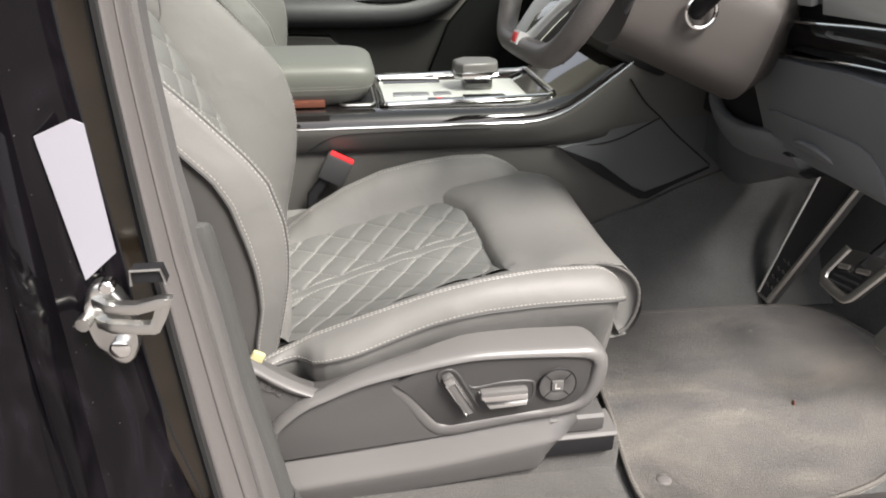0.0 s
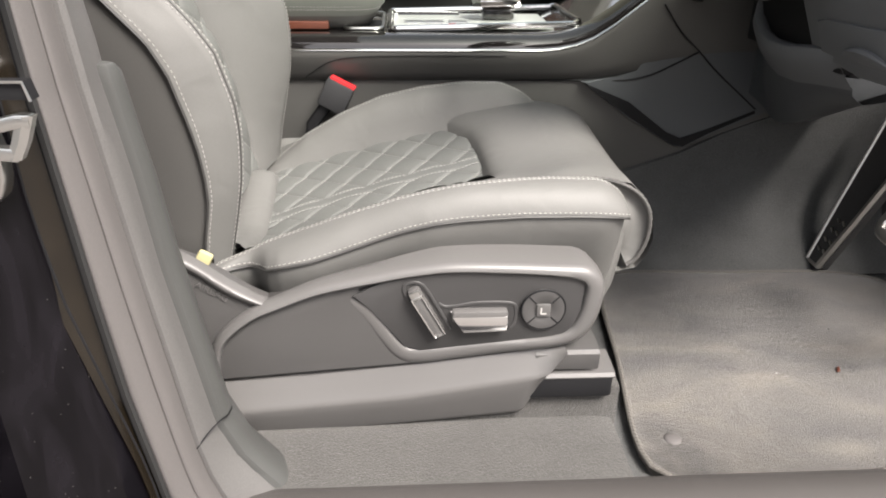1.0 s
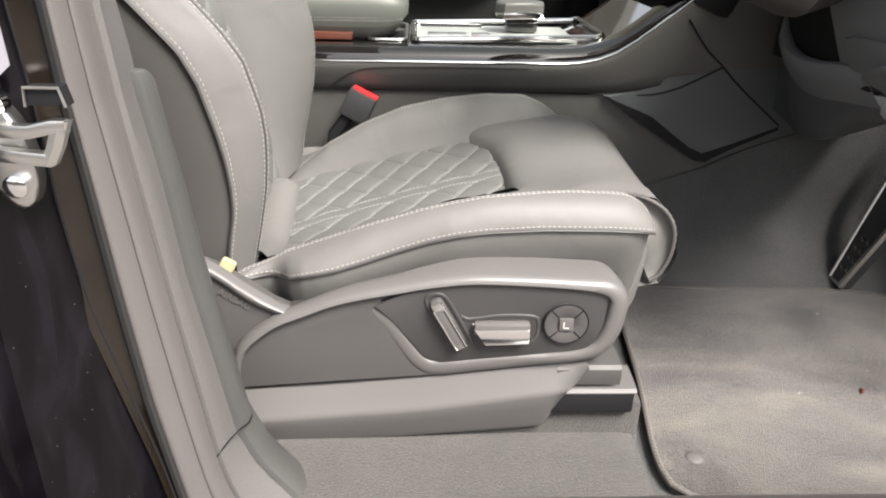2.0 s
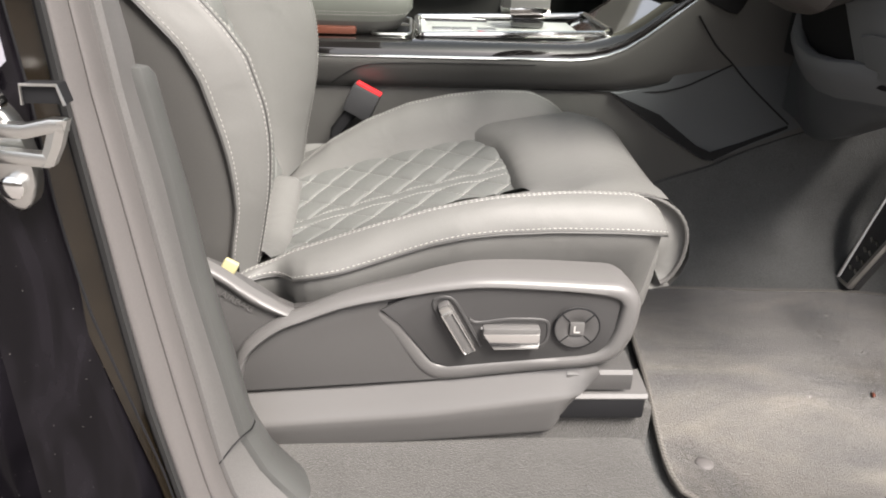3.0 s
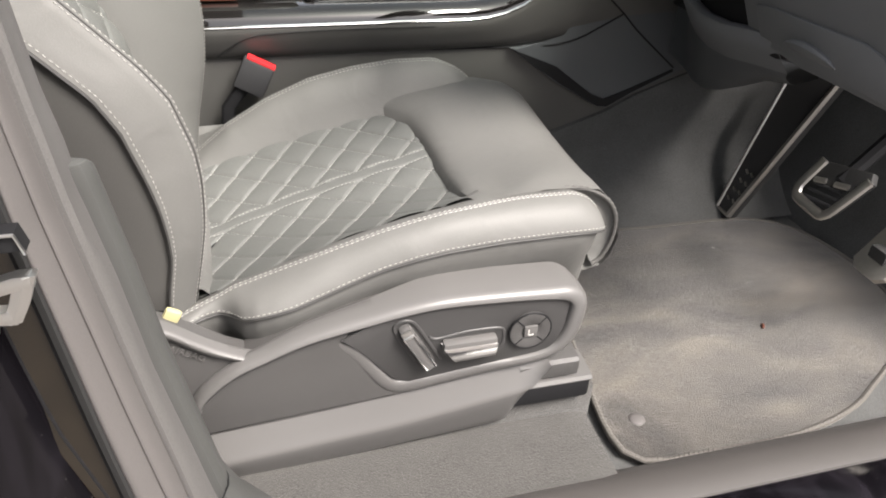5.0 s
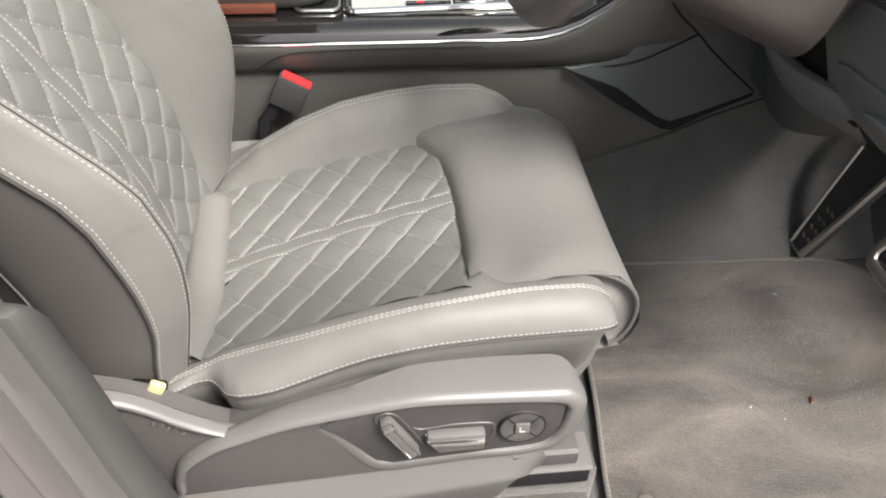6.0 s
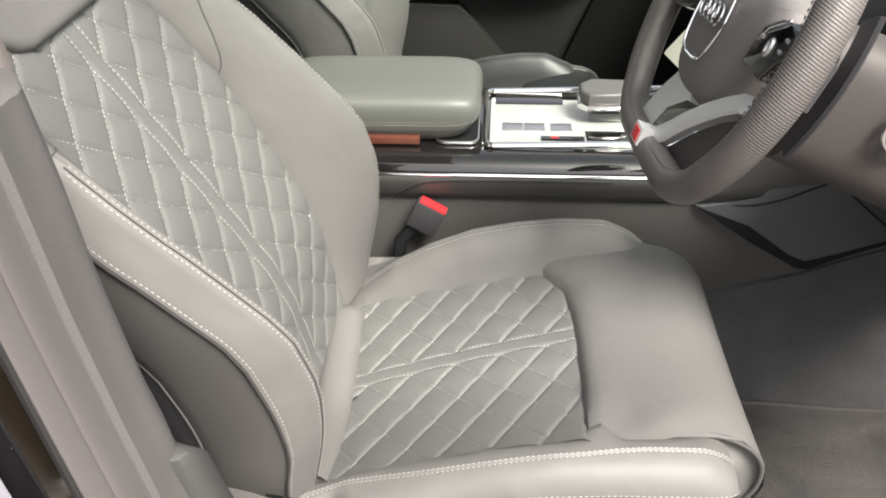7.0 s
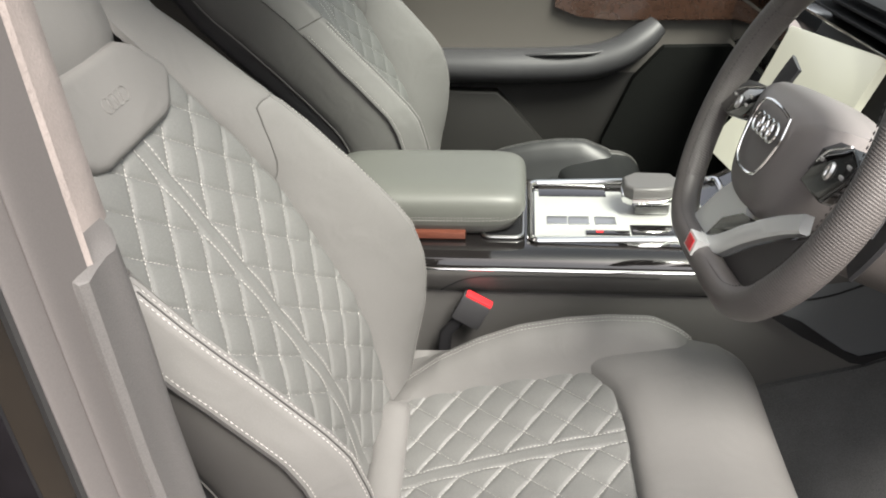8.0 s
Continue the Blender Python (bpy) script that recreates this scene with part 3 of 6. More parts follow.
            skirt.append([P(x, sgn * (sv - t - v), zl - z) for v, z in ((0.004, 0.001), (0.0025, 0.005), (0.0030, 0.012), (0.0062, 0.024), (0.0110, 0.037), (0.018, 0.055), (0.04, 0.11))])
        b = add("cushion_bolster", rows, LEATHER)
        add("cushion_side", skirt, LEATHER)
        if detail:
            welt = bmesh.new()
            tube(welt, [p + Vector((0, -side * sgn * 0.0002, -0.0050)) for p in pipe], 0.0013, 5)
            part("seam_welt", welt, SEAM_DARK, b, "dark welt under the seam")
            for seam in (crest, crest2, pipe):
                bm = bmesh.new()
                stitches(bm, seam)
                tagged(part("seam_stitching", bm, THREAD, b, "pale seam stitching"), kind="stuff")

    bolster(-1, 0.580)
    bolster(1, 0.552)

    # thigh pad, rolled over at the front
    rows = []
    prof = [(-0.004, -0.012), (0.0, -0.001), (0.006, 0.005), (0.016, 0.010), (0.03, 0.0135), (0.055, 0.017), (0.09, 0.021), (0.13, 0.021), (0.155, 0.014), (0.172, 0.0), (0.183, -0.02), (0.187, -0.045), (0.182, -0.07), (0.172, -0.088), (0.150, -0.10)]
    for j in range(41):
        v = -0.19 + 0.372 * j / 40
        x0 = pad_front(v)
        e = max(0.0, (abs(v + 0.004) - 0.14) / 0.05)
        r = []
        for q, (a, b) in enumerate(prof):
            x = x0 + a * (0.630 - 0.010 * e * e * (1 if v > 0 else 0) - x0) / 0.187
            z = 0.287 + b + 0.010 * (v / 0.19) ** 2 * (1 if q < 11 else 0.3) - 0.012 * (1 - min(1, a / 0.12)) - (0.012 * e * e if v > 0 else 0) + 0.6 * LEAN * (v + 0.05)
            w, lift = dish(x0, max(v, -0.155)) if side > 0 else (v, 0.0)
            w += 0.3 * min(0.0, v + 0.155)
            rear = 1 - ease(a / 0.13)
            top = lerp(x, CREST_X, CREST_Z) - 0.007 if side > 0 and v < -0.1 else 1.0
            r.append(P(x, v + (w - v) * rear if v < -0.03 else v, min(top, z + 0.8 * lift * lerp(a, [0.0, 0.03, 0.055, 0.09, 0.13, 0.16, 0.187], [1.0, 0.5, 0.42, 0.36, 0.30, 0.12, 0.0]))))
        rows.append(r)
    pad = add("thigh_pad", rows, LEATHER, "smooth grey leather thigh support")
    # rolled end of the thigh pad beside the bolster
    bm = bmesh.new()
    lip = smooth_line([P(0.545, -0.186, 0.318), P(0.578, -0.187, 0.313), P(0.606, -0.189, 0.297), P(0.621, -0.19, 0.272), P(0.622, -0.19, 0.24), P(0.612, -0.19, 0.213), P(0.600, -0.19, 0.203)], 40)
    tube(bm, lip, [0.0034 if k % 2 else 0.0026 for k in range(40)], 8, up=(0, 1, 0))
    part("pad_piping", bm, LEATHER_DARK, pad, "dark edge piping")
    rows = []
    for p in lip:
        mid = P(0.572, -0.184, 0.262)
        rows.append([p, p.lerp(mid, 0.10) + Vector((0, side * 0.004, 0)), p.lerp(mid, 0.25) + Vector((0, side * 0.005, 0)), p.lerp(mid, 0.45) + Vector((0, side * 0.001, 0)), p.lerp(mid, 0.65) - Vector((0, side * 0.008, 0)), p.lerp(mid, 0.98) - Vector((0, side * 0.014, 0))])
    bm = bmesh.new()
    loft(bm, rows)
    part("pad_end", bm, LEATHER, pad)
    # leather front of the cushion under the thigh pad
    rows = []
    for v, dx in ((-0.206, -0.052), (-0.205, -0.026), (-0.200, -0.012), (-0.192, -0.005), (-0.182, 0.0), (-0.1, 0.002), (0.0, 0.002), (0.1, 0.0), (0.19, -0.008), (0.215, -0.03)):
        rows.append([P(x + dx, v, z) for x, z in ((0.578, 0.286), (0.594, 0.272), (0.596, 0.245), (0.593, 0.21), (0.588, 0.175), (0.574, 0.14), (0.51, 0.12))])
    add("cushion_front", rows, LEATHER)
    # filling under the cushion
    bm = bmesh.new()
    box(bm, P(0.33, 0, 0.155), (0.44, 0.40, 0.07), 0.02)
    part("cushion_pan", bm, BLACK, seat, "black underside of the seat")
    # rolled rear edge of the cushion
    rows = []
    for j in range(33):
        v, lift = dish(0.115, -0.156 + 0.293 * j / 32)
        z0 = cushion_z(0.115, max(v, -0.15)) + lift + 0.006 - 0.010 * ease((v - 0.12) / 0.02)
        x0 = 0.118 - 0.05 * (v + 0.2)
        rows.append([P(x0 + a, v, z0 + b) for a, b in ((-0.050, -0.04), (-0.042, -0.006), (-0.034, 0.006), (-0.020, 0.013), (-0.006, 0.0135), (0.008, 0.010), (0.016, 0.001), (0.020, -0.014), (0.021, -0.05))])
    add("cushion_roll", rows, LEATHER)

    # backrest insert
    step = 0.0025 if detail else 0.009
    n = int(0.60 / step)
    m = int(0.28 / step)
    rows = []

    def half_width(s):
        return lerp(s, [0.0, 0.05, 0.15, 0.30, 0.42, 0.50, 0.61, 0.66], [0.142, 0.144, 0.148, 0.156, 0.160, 0.146, 0.118, 0.11])

    def mid_w(s, v):
        return lerp(s, BS, MID_W) + 0.010 * (v / 0.15) ** 2

    b1 = b2 = 0.064
    for i in range(n + 1):
        s = 0.03 + 0.58 * i / n
        h = half_width(s) + 0.006
        rows.append([R(s, h * (2 * j / m - 1), mid_w(s, h * (2 * j / m - 1)) + quilt(s, h * (2 * j / m - 1), b1, b2) - 0.003 * ease((abs(2 * j / m - 1) - 0.95) / 0.05)) for j in range(m + 1)])
    insert = add("backrest_insert", rows, QUILT, "diamond-quilted grey leather backrest")
    if detail:
        bm = bmesh.new()
        for sgn in (-1, 1):
            for (a0, v0), (a1, v1) in quilt_lines(0.05, 0.60, 0, 0.148, b1, b2):
                k = max(2, int(math.hypot(a1 - a0, v1 - v0) / 0.006))
                pts = []
                for q in range(k + 1):
                    a, v = a0 + (a1 - a0) * q / k, v0 + (v1 - v0) * q / k
                    if v < half_width(a):
                        pts.append(R(a, sgn * v, mid_w(a, v) + quilt(a, v, b1, b2) + 0.0010))
                if len(pts) > 1:
                    stitches(bm, pts, r=0.00050)
        tagged(part("quilt_stitching", bm, THREAD, insert, "pale contrast stitching"), kind="stuff")

    # backrest bolsters and the shoulder wings above them, one swelling surface parted by a seam
    def wing_outer(s):
        return lerp(s, [0.0, 0.425, 0.52, 0.55, 0.60, 0.64, 0.68, 0.72, 0.76], [0.2355, 0.2345, 0.2275, 0.226, 0.227, 0.224, 0.214, 0.196, 0.165])

    def wing_inner(s):
        return half_width(s) if s < 0.6 else lerp(s, [0.60, 0.68, 0.76], [0.1205, 0.09, 0.085])

    def swell(s, side_of, q):
        """Point of the bolster: q runs 0..1 from the insert to the ridge, then from the ridge outwards."""
        h, o = wing_inner(s), wing_outer(s)
        ridge = min(0.205, h + 0.66 * (o - h))
        wm, wp = mid_w(s, h), lerp(s, BS, PIPE_W)
        wr = max(lerp(s, BS, RIDGE_W), wm + 0.004)
        if side_of == "inner":
            v = h + (ridge - h) * q
            w = wm + (wr - wm) * lerp(q, [0, 0.06, 0.2, 0.45, 0.75, 0.9, 1.0], [0, 0.06, 0.24, 0.52, 0.83, 0.965, 1.0]) - (0.006 if q == 0 else 0.0)
        else:
            v = ridge + (o - ridge) * q
            w = wp + (wr - wp) * lerp(q, [0, 0.1, 0.3, 0.54, 0.85, 0.97, 1.0], [1.0, 0.985, 0.91, 0.62, 0.25, 0.07, 0.0])
        return v, w

    net = [("inner", q) for q in (0.0, 0.05, 0.12, 0.2, 0.32, 0.45, 0.6, 0.75, 0.86, 0.93, 1.0)] + [("outer", q) for q in (0.08, 0.18, 0.3, 0.42, 0.54, 0.7, 0.85, 0.94, 1.0)]
    for sgn in (-1, 1):
        seam_s = [0.425 + 0.095 * ease(min(1.0, (swell(0.45, *p)[0] - 0.155) / 0.034)) for p in net]
        rows = []
        for i in range(46):
            rows.append([])
            for p, top in zip(net, seam_s):
                s = 0.015 + (top - 0.015) * i / 45
                v, w = swell(s, *p)
                rows[-1].append(R(s, sgn * v, w - 0.0022 * (p == ("inner", 1.0)) - 0.0016 * (i == 45)))
        b = add("backrest_bolster", rows, LEATHER)
        if detail:
            for k, r in ((12, 0.0009), (19, 0.0019)):
                bm = bmesh.new()
                tube(bm, [q[k] + 0.0003 * N for q in rows[:-1]], r, 6, up=tuple(N))
                part("seam_welt", bm, SEAM_DARK, b, "dark welt in the seam")
            for k in (11, 13, 18):
                bm = bmesh.new()
                stitches(bm, [r[k] + 0.0007 * N for r in rows[:-1]])
                tagged(part("seam_stitching", bm, THREAD, b, "pale seam stitching"), kind="stuff")
        bm = bmesh.new()
        tube(bm, [q + 0.0004 * N for q in rows[-1]], 0.0011, 5, up=tuple(N))
        part("shoulder_seam", bm, LEATHER_DARK, b, "dark seam line")
        rows = []
        for i in range(31):
            rows.append([])
            for p, top in zip(net, seam_s):
                s = top + (0.76 - top) * i / 30
                v, w = swell(s, *p)
                rows[-1].append(R(s, sgn * v, w - 0.0016 * (i == 0)))
        add("shoulder_wing", rows, LEATHER)
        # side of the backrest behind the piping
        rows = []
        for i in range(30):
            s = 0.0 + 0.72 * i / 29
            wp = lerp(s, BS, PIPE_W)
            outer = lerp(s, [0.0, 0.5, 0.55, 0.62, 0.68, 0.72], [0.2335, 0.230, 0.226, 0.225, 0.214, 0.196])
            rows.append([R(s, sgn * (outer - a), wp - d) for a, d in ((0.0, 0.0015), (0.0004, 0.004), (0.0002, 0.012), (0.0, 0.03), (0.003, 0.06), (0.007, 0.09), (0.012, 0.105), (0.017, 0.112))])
        # the driver's flank gets darker leather to paint in the pillar's shade
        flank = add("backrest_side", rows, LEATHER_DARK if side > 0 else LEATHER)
        if detail:
            bm = bmesh.new()
            tube(bm, [r[-1] for r in rows], 0.0022, 6, up=tuple(N))
            part("shell_piping", bm, LEATHER, flank, "grey piping along the back shell")
    # back shell
    rows = []
    for i in range(20):
        s = 0.0 + 0.76 * i / 19
        wp = lerp(s, BS, PIPE_W)
        outer = lerp(s, [0.0, 0.5, 0.62, 0.72, 0.76], [0.214, 0.210, 0.19, 0.16, 0.13])
        rows.append([R(s, outer * math.sin(k * math.pi / 16), wp - 0.112 - 0.09 * math.cos(k * math.pi / 16) ** 0.6) for k in range(-8, 9)])
    add("back_shell", rows, SHELL_DARK, "dark plastic seat back shell")
    # shoulder pad with embossed mark
    outline = [(-0.066, 0.574), (0.066, 0.574), (0.084, 0.580), (0.116, 0.608), (0.118, 0.620), (0.084, 0.658), (0.062, 0.668), (-0.062, 0.668), (-0.084, 0.658), (-0.118, 0.620), (-0.116, 0.608), (-0.084, 0.580)]
    bm = bmesh.new()
    plate(bm, outline, lambda a, b, d: R(b, a, 0.002 - d), 0.03, 0.012, 4)
    spad = part("shoulder_pad", bm, LEATHER, seat, "smooth grey pad with embossed badge")
    if detail:
        bm = bmesh.new()
        for k in range(4):
            cc = -0.0165 + 0.011 * k
            ring = [R(0.622 + 0.008 * math.sin(q), cc + 0.008 * math.cos(q), 0.0022) for q in [2 * math.pi * i / 20 for i in range(20)]]
            tube(bm, ring, 0.0007, 5, up=tuple(N), closed=True)
        part("embossed_badge", bm, LEATHER, spad)
    # headrest
    rows = []
    for i in range(15):
        s = 0.625 + 0.24 * i / 14
        t = abs(i / 7 - 1)
        k = math.sqrt(max(0.0, 1 - t**3))
        rows.append([R(s, 0.125 * k * math.sin(q) * (1 + 0.12 * abs(math.cos(q))), -0.045 + 0.05 * k * math.cos(q)) for q in [2 * math.pi * j / 24 for j in range(24)]])
    add("headrest", rows, LEATHER, "grey leather head restraint", ring=True, caps=True)
    return seat


driver_seat = build_seat(1.22, 1, "grey leather driver seat with diamond quilting and pale stitching")
build_seat(2.06, -1, "grey leather passenger seat with diamond quilting beside the console", "passenger_seat", True)


def side_shield(parent):
    """The plastic seat valance with its switches."""
    face = lambda y: (lambda a, b, d: Vector((a, y + d, b)))
    outline = [(0.100, 0.116), (0.104, 0.15), (0.116, 0.174), (0.15, 0.201), (0.228, 0.2325), (0.294, 0.246), (0.362, 0.2555), (0.435, 0.2545), (0.50, 0.249), (0.525, 0.241), (0.530, 0.222), (0.526, 0.190), (0.510, 0.163), (0.485, 0.157), (0.32, 0.136)]
    bm = bmesh.new()
    plate(bm, outline, face(0.922), 0.045, 0.003)
    shield = part("side_shield", bm, INLAY, parent, "grey plastic seat side cover")
    # raised rim: a broad band with a sloping shoulder, from the hinge over the top and back under the switches
    track = [(0.103, 0.128, 0.006), (0.106, 0.150, 0.0060), (0.118, 0.176, 0.0058), (0.150, 0.2030, 0.0052), (0.182, 0.2175, 0.0050), (0.228, 0.2350, 0.0050), (0.294, 0.2490, 0.0055), (0.330, 0.2555, 0.0056), (0.372, 0.2595, 0.0058), (0.435, 0.2575, 0.0062), (0.490, 0.2535, 0.0070), (0.517, 0.2490, 0.0090), (0.5285, 0.2380, 0.0110), (0.5300, 0.2200, 0.0120), (0.5250, 0.1920, 0.0120), (0.5130, 0.1720, 0.0105), (0.4900, 0.1625, 0.0090), (0.440, 0.1570, 0.0092), (0.380, 0.1505, 0.0100), (0.332, 0.1455, 0.0105), (0.312, 0.1530, 0.0095), (0.295, 0.1760, 0.0085), (0.278, 0.2030, 0.0075), (0.256, 0.2230, 0.0045)]
    centre = smooth_line(track, 150)
    rows = []
    for k, p in enumerate(centre):
        t = centre[min(k + 1, 149)] - centre[max(k - 1, 0)]
        n = Vector((-t.y, t.x)).normalized()
        end = 0.45 * ease((k - 104) / 12) + 0.5 * max(0.0, (k - 126) / 23)
        deep = 0.010 + max(0.0, n.y) * lerp(p.x, [0.15, 0.2, 0.3, 0.37, 0.53], [0.0, 0.006, 0.018, 0.034, 0.040])
        rows.append([Vector((p.x + n.x * u * p.z, 0.9225 - d * (1 - end), p.y + n.y * u * p.z)) for u, d in ((0.3, -deep - 0.004), (0.95, -deep), (1.1, -0.55 * deep), (1.0, -0.003), (0.85, 0.0015), (0.5, 0.0050), (0.1, 0.0070), (-0.45, 0.0078), (-0.75, 0.0066), (-0.93, 0.0035), (-1.0, 0.0), (-1.0, -0.004))])
    bm = bmesh.new()
    loft(bm, rows)
    part("raised_rim", bm, RIM, shield, "smooth raised grey rim")
    bm = bmesh.new()
    plate(bm, [(0.262, 0.226), (0.294, 0.243), (0.339, 0.251), (0.372, 0.254), (0.438, 0.2515), (0.519, 0.244), (0.516, 0.203), (0.509, 0.183), (0.499, 0.172), (0.488, 0.1695), (0.335, 0.154), (0.317, 0.161), (0.282, 0.211)], face(0.9195), 0.01, 0.0012)
    part("switch_panel", bm, PANEL, shield, "fine-grained grey switch panel")
    gap = bmesh.new()
    tube(gap, smooth_line([(0.270, 0.9205, 0.2335), (0.294, 0.9188, 0.2440), (0.339, 0.9188, 0.2520), (0.372, 0.9188, 0.2550), (0.438, 0.9188, 0.2522), (0.519, 0.9188, 0.2447)], 40), 0.0011, 5, up=(0, 1, 0))
    part("panel_gap", gap, BLACK, shield, "dark gap along the switch panel")
    # lower valance: a sloping upper facet, a crease and an upright lower face
    bm = bmesh.new()
    rows = []
    for x in list(np.linspace(0.07, 0.43, 19)) + [0.45, 0.455, 0.457, 0.4595, 0.465, 0.47, 0.484, 0.495, 0.504]:
        high = lerp(x, [0.07, 0.109, 0.208, 0.317, 0.504], [0.111, 0.113, 0.119, 0.130, 0.1525])
        low = lerp(x, [0.07, 0.135, 0.296, 0.43, 0.455, 0.4595, 0.504], [0.032, 0.036, 0.046, 0.0575, 0.0600, 0.0635, 0.1515])
        mid = max(lerp(x, [0.07, 0.114, 0.318, 0.481, 0.504], [0.077, 0.080, 0.097, 0.122, 0.13]), low + 0.35 * (high - low))
        rows.append([(x, 0.942, high + 0.004), (x, 0.9255, high)] + [(x, 0.9255 - 0.0150 * k, high + (mid - high) * k) for k in (0.1, 0.5, 0.9)] + [(x, 0.9098, mid - 0.0005), (x, 0.9096, mid - 0.06 * (high - low))] + [(x, 0.9100 + 0.013 * k ** 1.5, mid + (low - mid) * k) for k in (0.35, 0.65, 0.9, 0.97)] + [(x, 0.926, low - 0.001), (x, 0.95, low + 0.003)])
    loft(bm, rows)
    part("lower_valance", bm, SHELL, shield, "smooth grey lower valance")
    # backrest tilt lever
    bm = bmesh.new()
    tilt = pose(0.343, 0.913, 0.208, 0, -28, 0)
    box(bm, tilt @ Vector((0, 0.004, 0.0)), (0.013, 0.016, 0.066), 0.004, pose(0, 0, 0, 0, -28, 0))
    part("tilt_switch", bm, SHELL, shield, "grey plastic switch")
    bm = bmesh.new()
    ring = [tilt @ Vector((a, -0.0045, b)) for a, b in ((-0.006, 0.024), (0.006, 0.024), (0.0065, -0.031), (-0.0055, -0.031))]
    tube(bm, ring, 0.0013, 6, up=(0, 1, 0), closed=True)
    part("switch_edge", bm, CHROME, shield, "bright chrome switch edge")
    bm = bmesh.new()
    box(bm, tilt @ Vector((0, -0.003, 0.026)), (0.012, 0.004, 0.011), 0.0012, pose(0, 0, 0, 0, -28, 0))
    part("switch_cap", bm, SATIN, shield, "silver switch tip")
    # cushion slide switch
    bm = bmesh.new()
    loft(bm, [[Vector((0.402 + sx * (0.033 - 0.004 * k), 0.916 - 0.006 * math.sin(k * math.pi / 3), 0.208 - 0.006 * k)) for sx in (-1, -0.9, 0, 0.8, 0.9)] for k in range(5)])
    box(bm, (0.402, 0.915, 0.203), (0.062, 0.014, 0.014), 0.004)
    part("slide_switch", bm, SHELL, shield, "grey plastic switch")
    bm = bmesh.new()
    plate(bm, [(0.371, 0.204), (0.432, 0.204), (0.433, 0.196), (0.432, 0.186), (0.384, 0.184), (0.379, 0.192)], face(0.9075), 0.006, 0.0015)
    part("switch_cap", bm, CHROME, shield, "bright chrome switch cap")
    bm = bmesh.new()
    tube(bm, smooth_line([(0.356, 0.9195, 0.216), (0.366, 0.9195, 0.211), (0.40, 0.9195, 0.2155), (0.436, 0.9195, 0.2145), (0.443, 0.9195, 0.207), (0.442, 0.9195, 0.19), (0.436, 0.9195, 0.182)], 30), 0.0022, 8, flat=0.6, up=(0, 1, 0))
    tube(bm, smooth_line([tilt @ Vector((a, 0.0055, b)) for a, b in ((0.012, -0.036), (0.0125, 0.0), (0.011, 0.030), (0.0, 0.039), (-0.010, 0.034), (-0.0115, 0.0), (-0.011, -0.03))], 30), 0.002, 8, flat=0.6, up=(0, 1, 0))
    part("switch_recess", bm, PANEL, shield, "moulded edge round the switches")
    # round lumbar control
    c = Vector((0.473, 0.918, 0.207))
    bm = bmesh.new()
    circle = lambda r, y: [Vector((c.x + r * math.cos(q), y, c.z + r * math.sin(q))) for q in [2 * math.pi * i / 40 for i in range(40)]]
    loft(bm, [circle(0.0245, 0.921), circle(0.0245, 0.9165), circle(0.0235, 0.9155), circle(0.013, 0.9150), circle(0.0105, 0.9165), circle(0.003, 0.9168)], ring=True, caps=True)
    part("lumbar_switch", bm, INLAY, shield, "round four-way switch")
    bm = bmesh.new()
    tube(bm, circle(0.0246, 0.9165), 0.0013, 6, up=(0, 1, 0), closed=True)
    for k in range(4):
        q = math.pi / 4 + k * math.pi / 2
        d = Vector((math.cos(q), 0, math.sin(q)))
        tube(bm, [c + d * 0.0125 + Vector((0, -0.0026, 0)), c + d * 0.024 + Vector((0, -0.002, 0))], 0.0011, 5, up=(0, 1, 0))
    part("switch_ring", bm, BLACK, shield, "dark ring and gaps")
    bm = bmesh.new()
    box(bm, (c.x, 0.9155, c.z), (0.016, 0.004, 0.016), 0.002)
    part("centre_button", bm, SHELL, shield, "square centre button")
    bm = bmesh.new()
    for a, b, w, h in ((-0.003, 0.0, 0.0015, 0.008), (0.0, -0.0035, 0.006, 0.0015)):
        box(bm, (c.x + a, 0.9133, c.z + b), (w, 0.0008, h))
    part("button_mark", bm, THREAD, shield, "white seat symbol")
    return shield


side_shield(driver_seat)

# hinge cover at the foot of the backrest
bm = bmesh.new()
plate(bm, [(0.03, 0.285), (0.06, 0.276), (0.09, 0.263), (0.118, 0.243), (0.146, 0.222), (0.178, 0.206), (0.166, 0.196), (0.14, 0.186), (0.118, 0.17), (0.10, 0.15), (0.09, 0.11), (0.03, 0.10)], lambda a, b, d: Vector((a, 0.931 + d, b - 0.007)), 0.036, 0.008, 4)
hinge = part("hinge_cover", bm, INLAY, driver_seat, "grey plastic hinge cover")
lip = smooth_line([(0.02, 0.931, 0.294), (0.07, 0.930, 0.280), (0.098, 0.930, 0.264), (0.125, 0.929, 0.243), (0.150, 0.929, 0.226), (0.175, 0.929, 0.214), (0.20, 0.927, 0.2165)], 30)
bm = bmesh.new()
rows = []
for k, p in enumerate(lip):
    thin = 1 - 0.65 * ease((k - 17) / 12)
    rows.append([p + Vector((0.35 * a * thin, y, a * thin)) for y, a in ((-0.0005, -0.013), (-0.0030, -0.0105), (-0.0044, -0.0075), (-0.0044, -0.0050), (-0.0030, -0.0032), (0.001, -0.002), (0.006, -0.001), (0.010, -0.0005), (0.013, -0.003), (0.014, -0.014))])
loft(bm, rows)
part("cover_lip", bm, SHELL, hinge, "flat sloping top of the cover")
text = bpy.data.curves.new("airbag_lettering", "FONT")
text.body, text.size, text.extrude, text.align_x = "AIRBAG", 0.011, 0.0006, "CENTER"
letters = new("airbag_lettering", text)
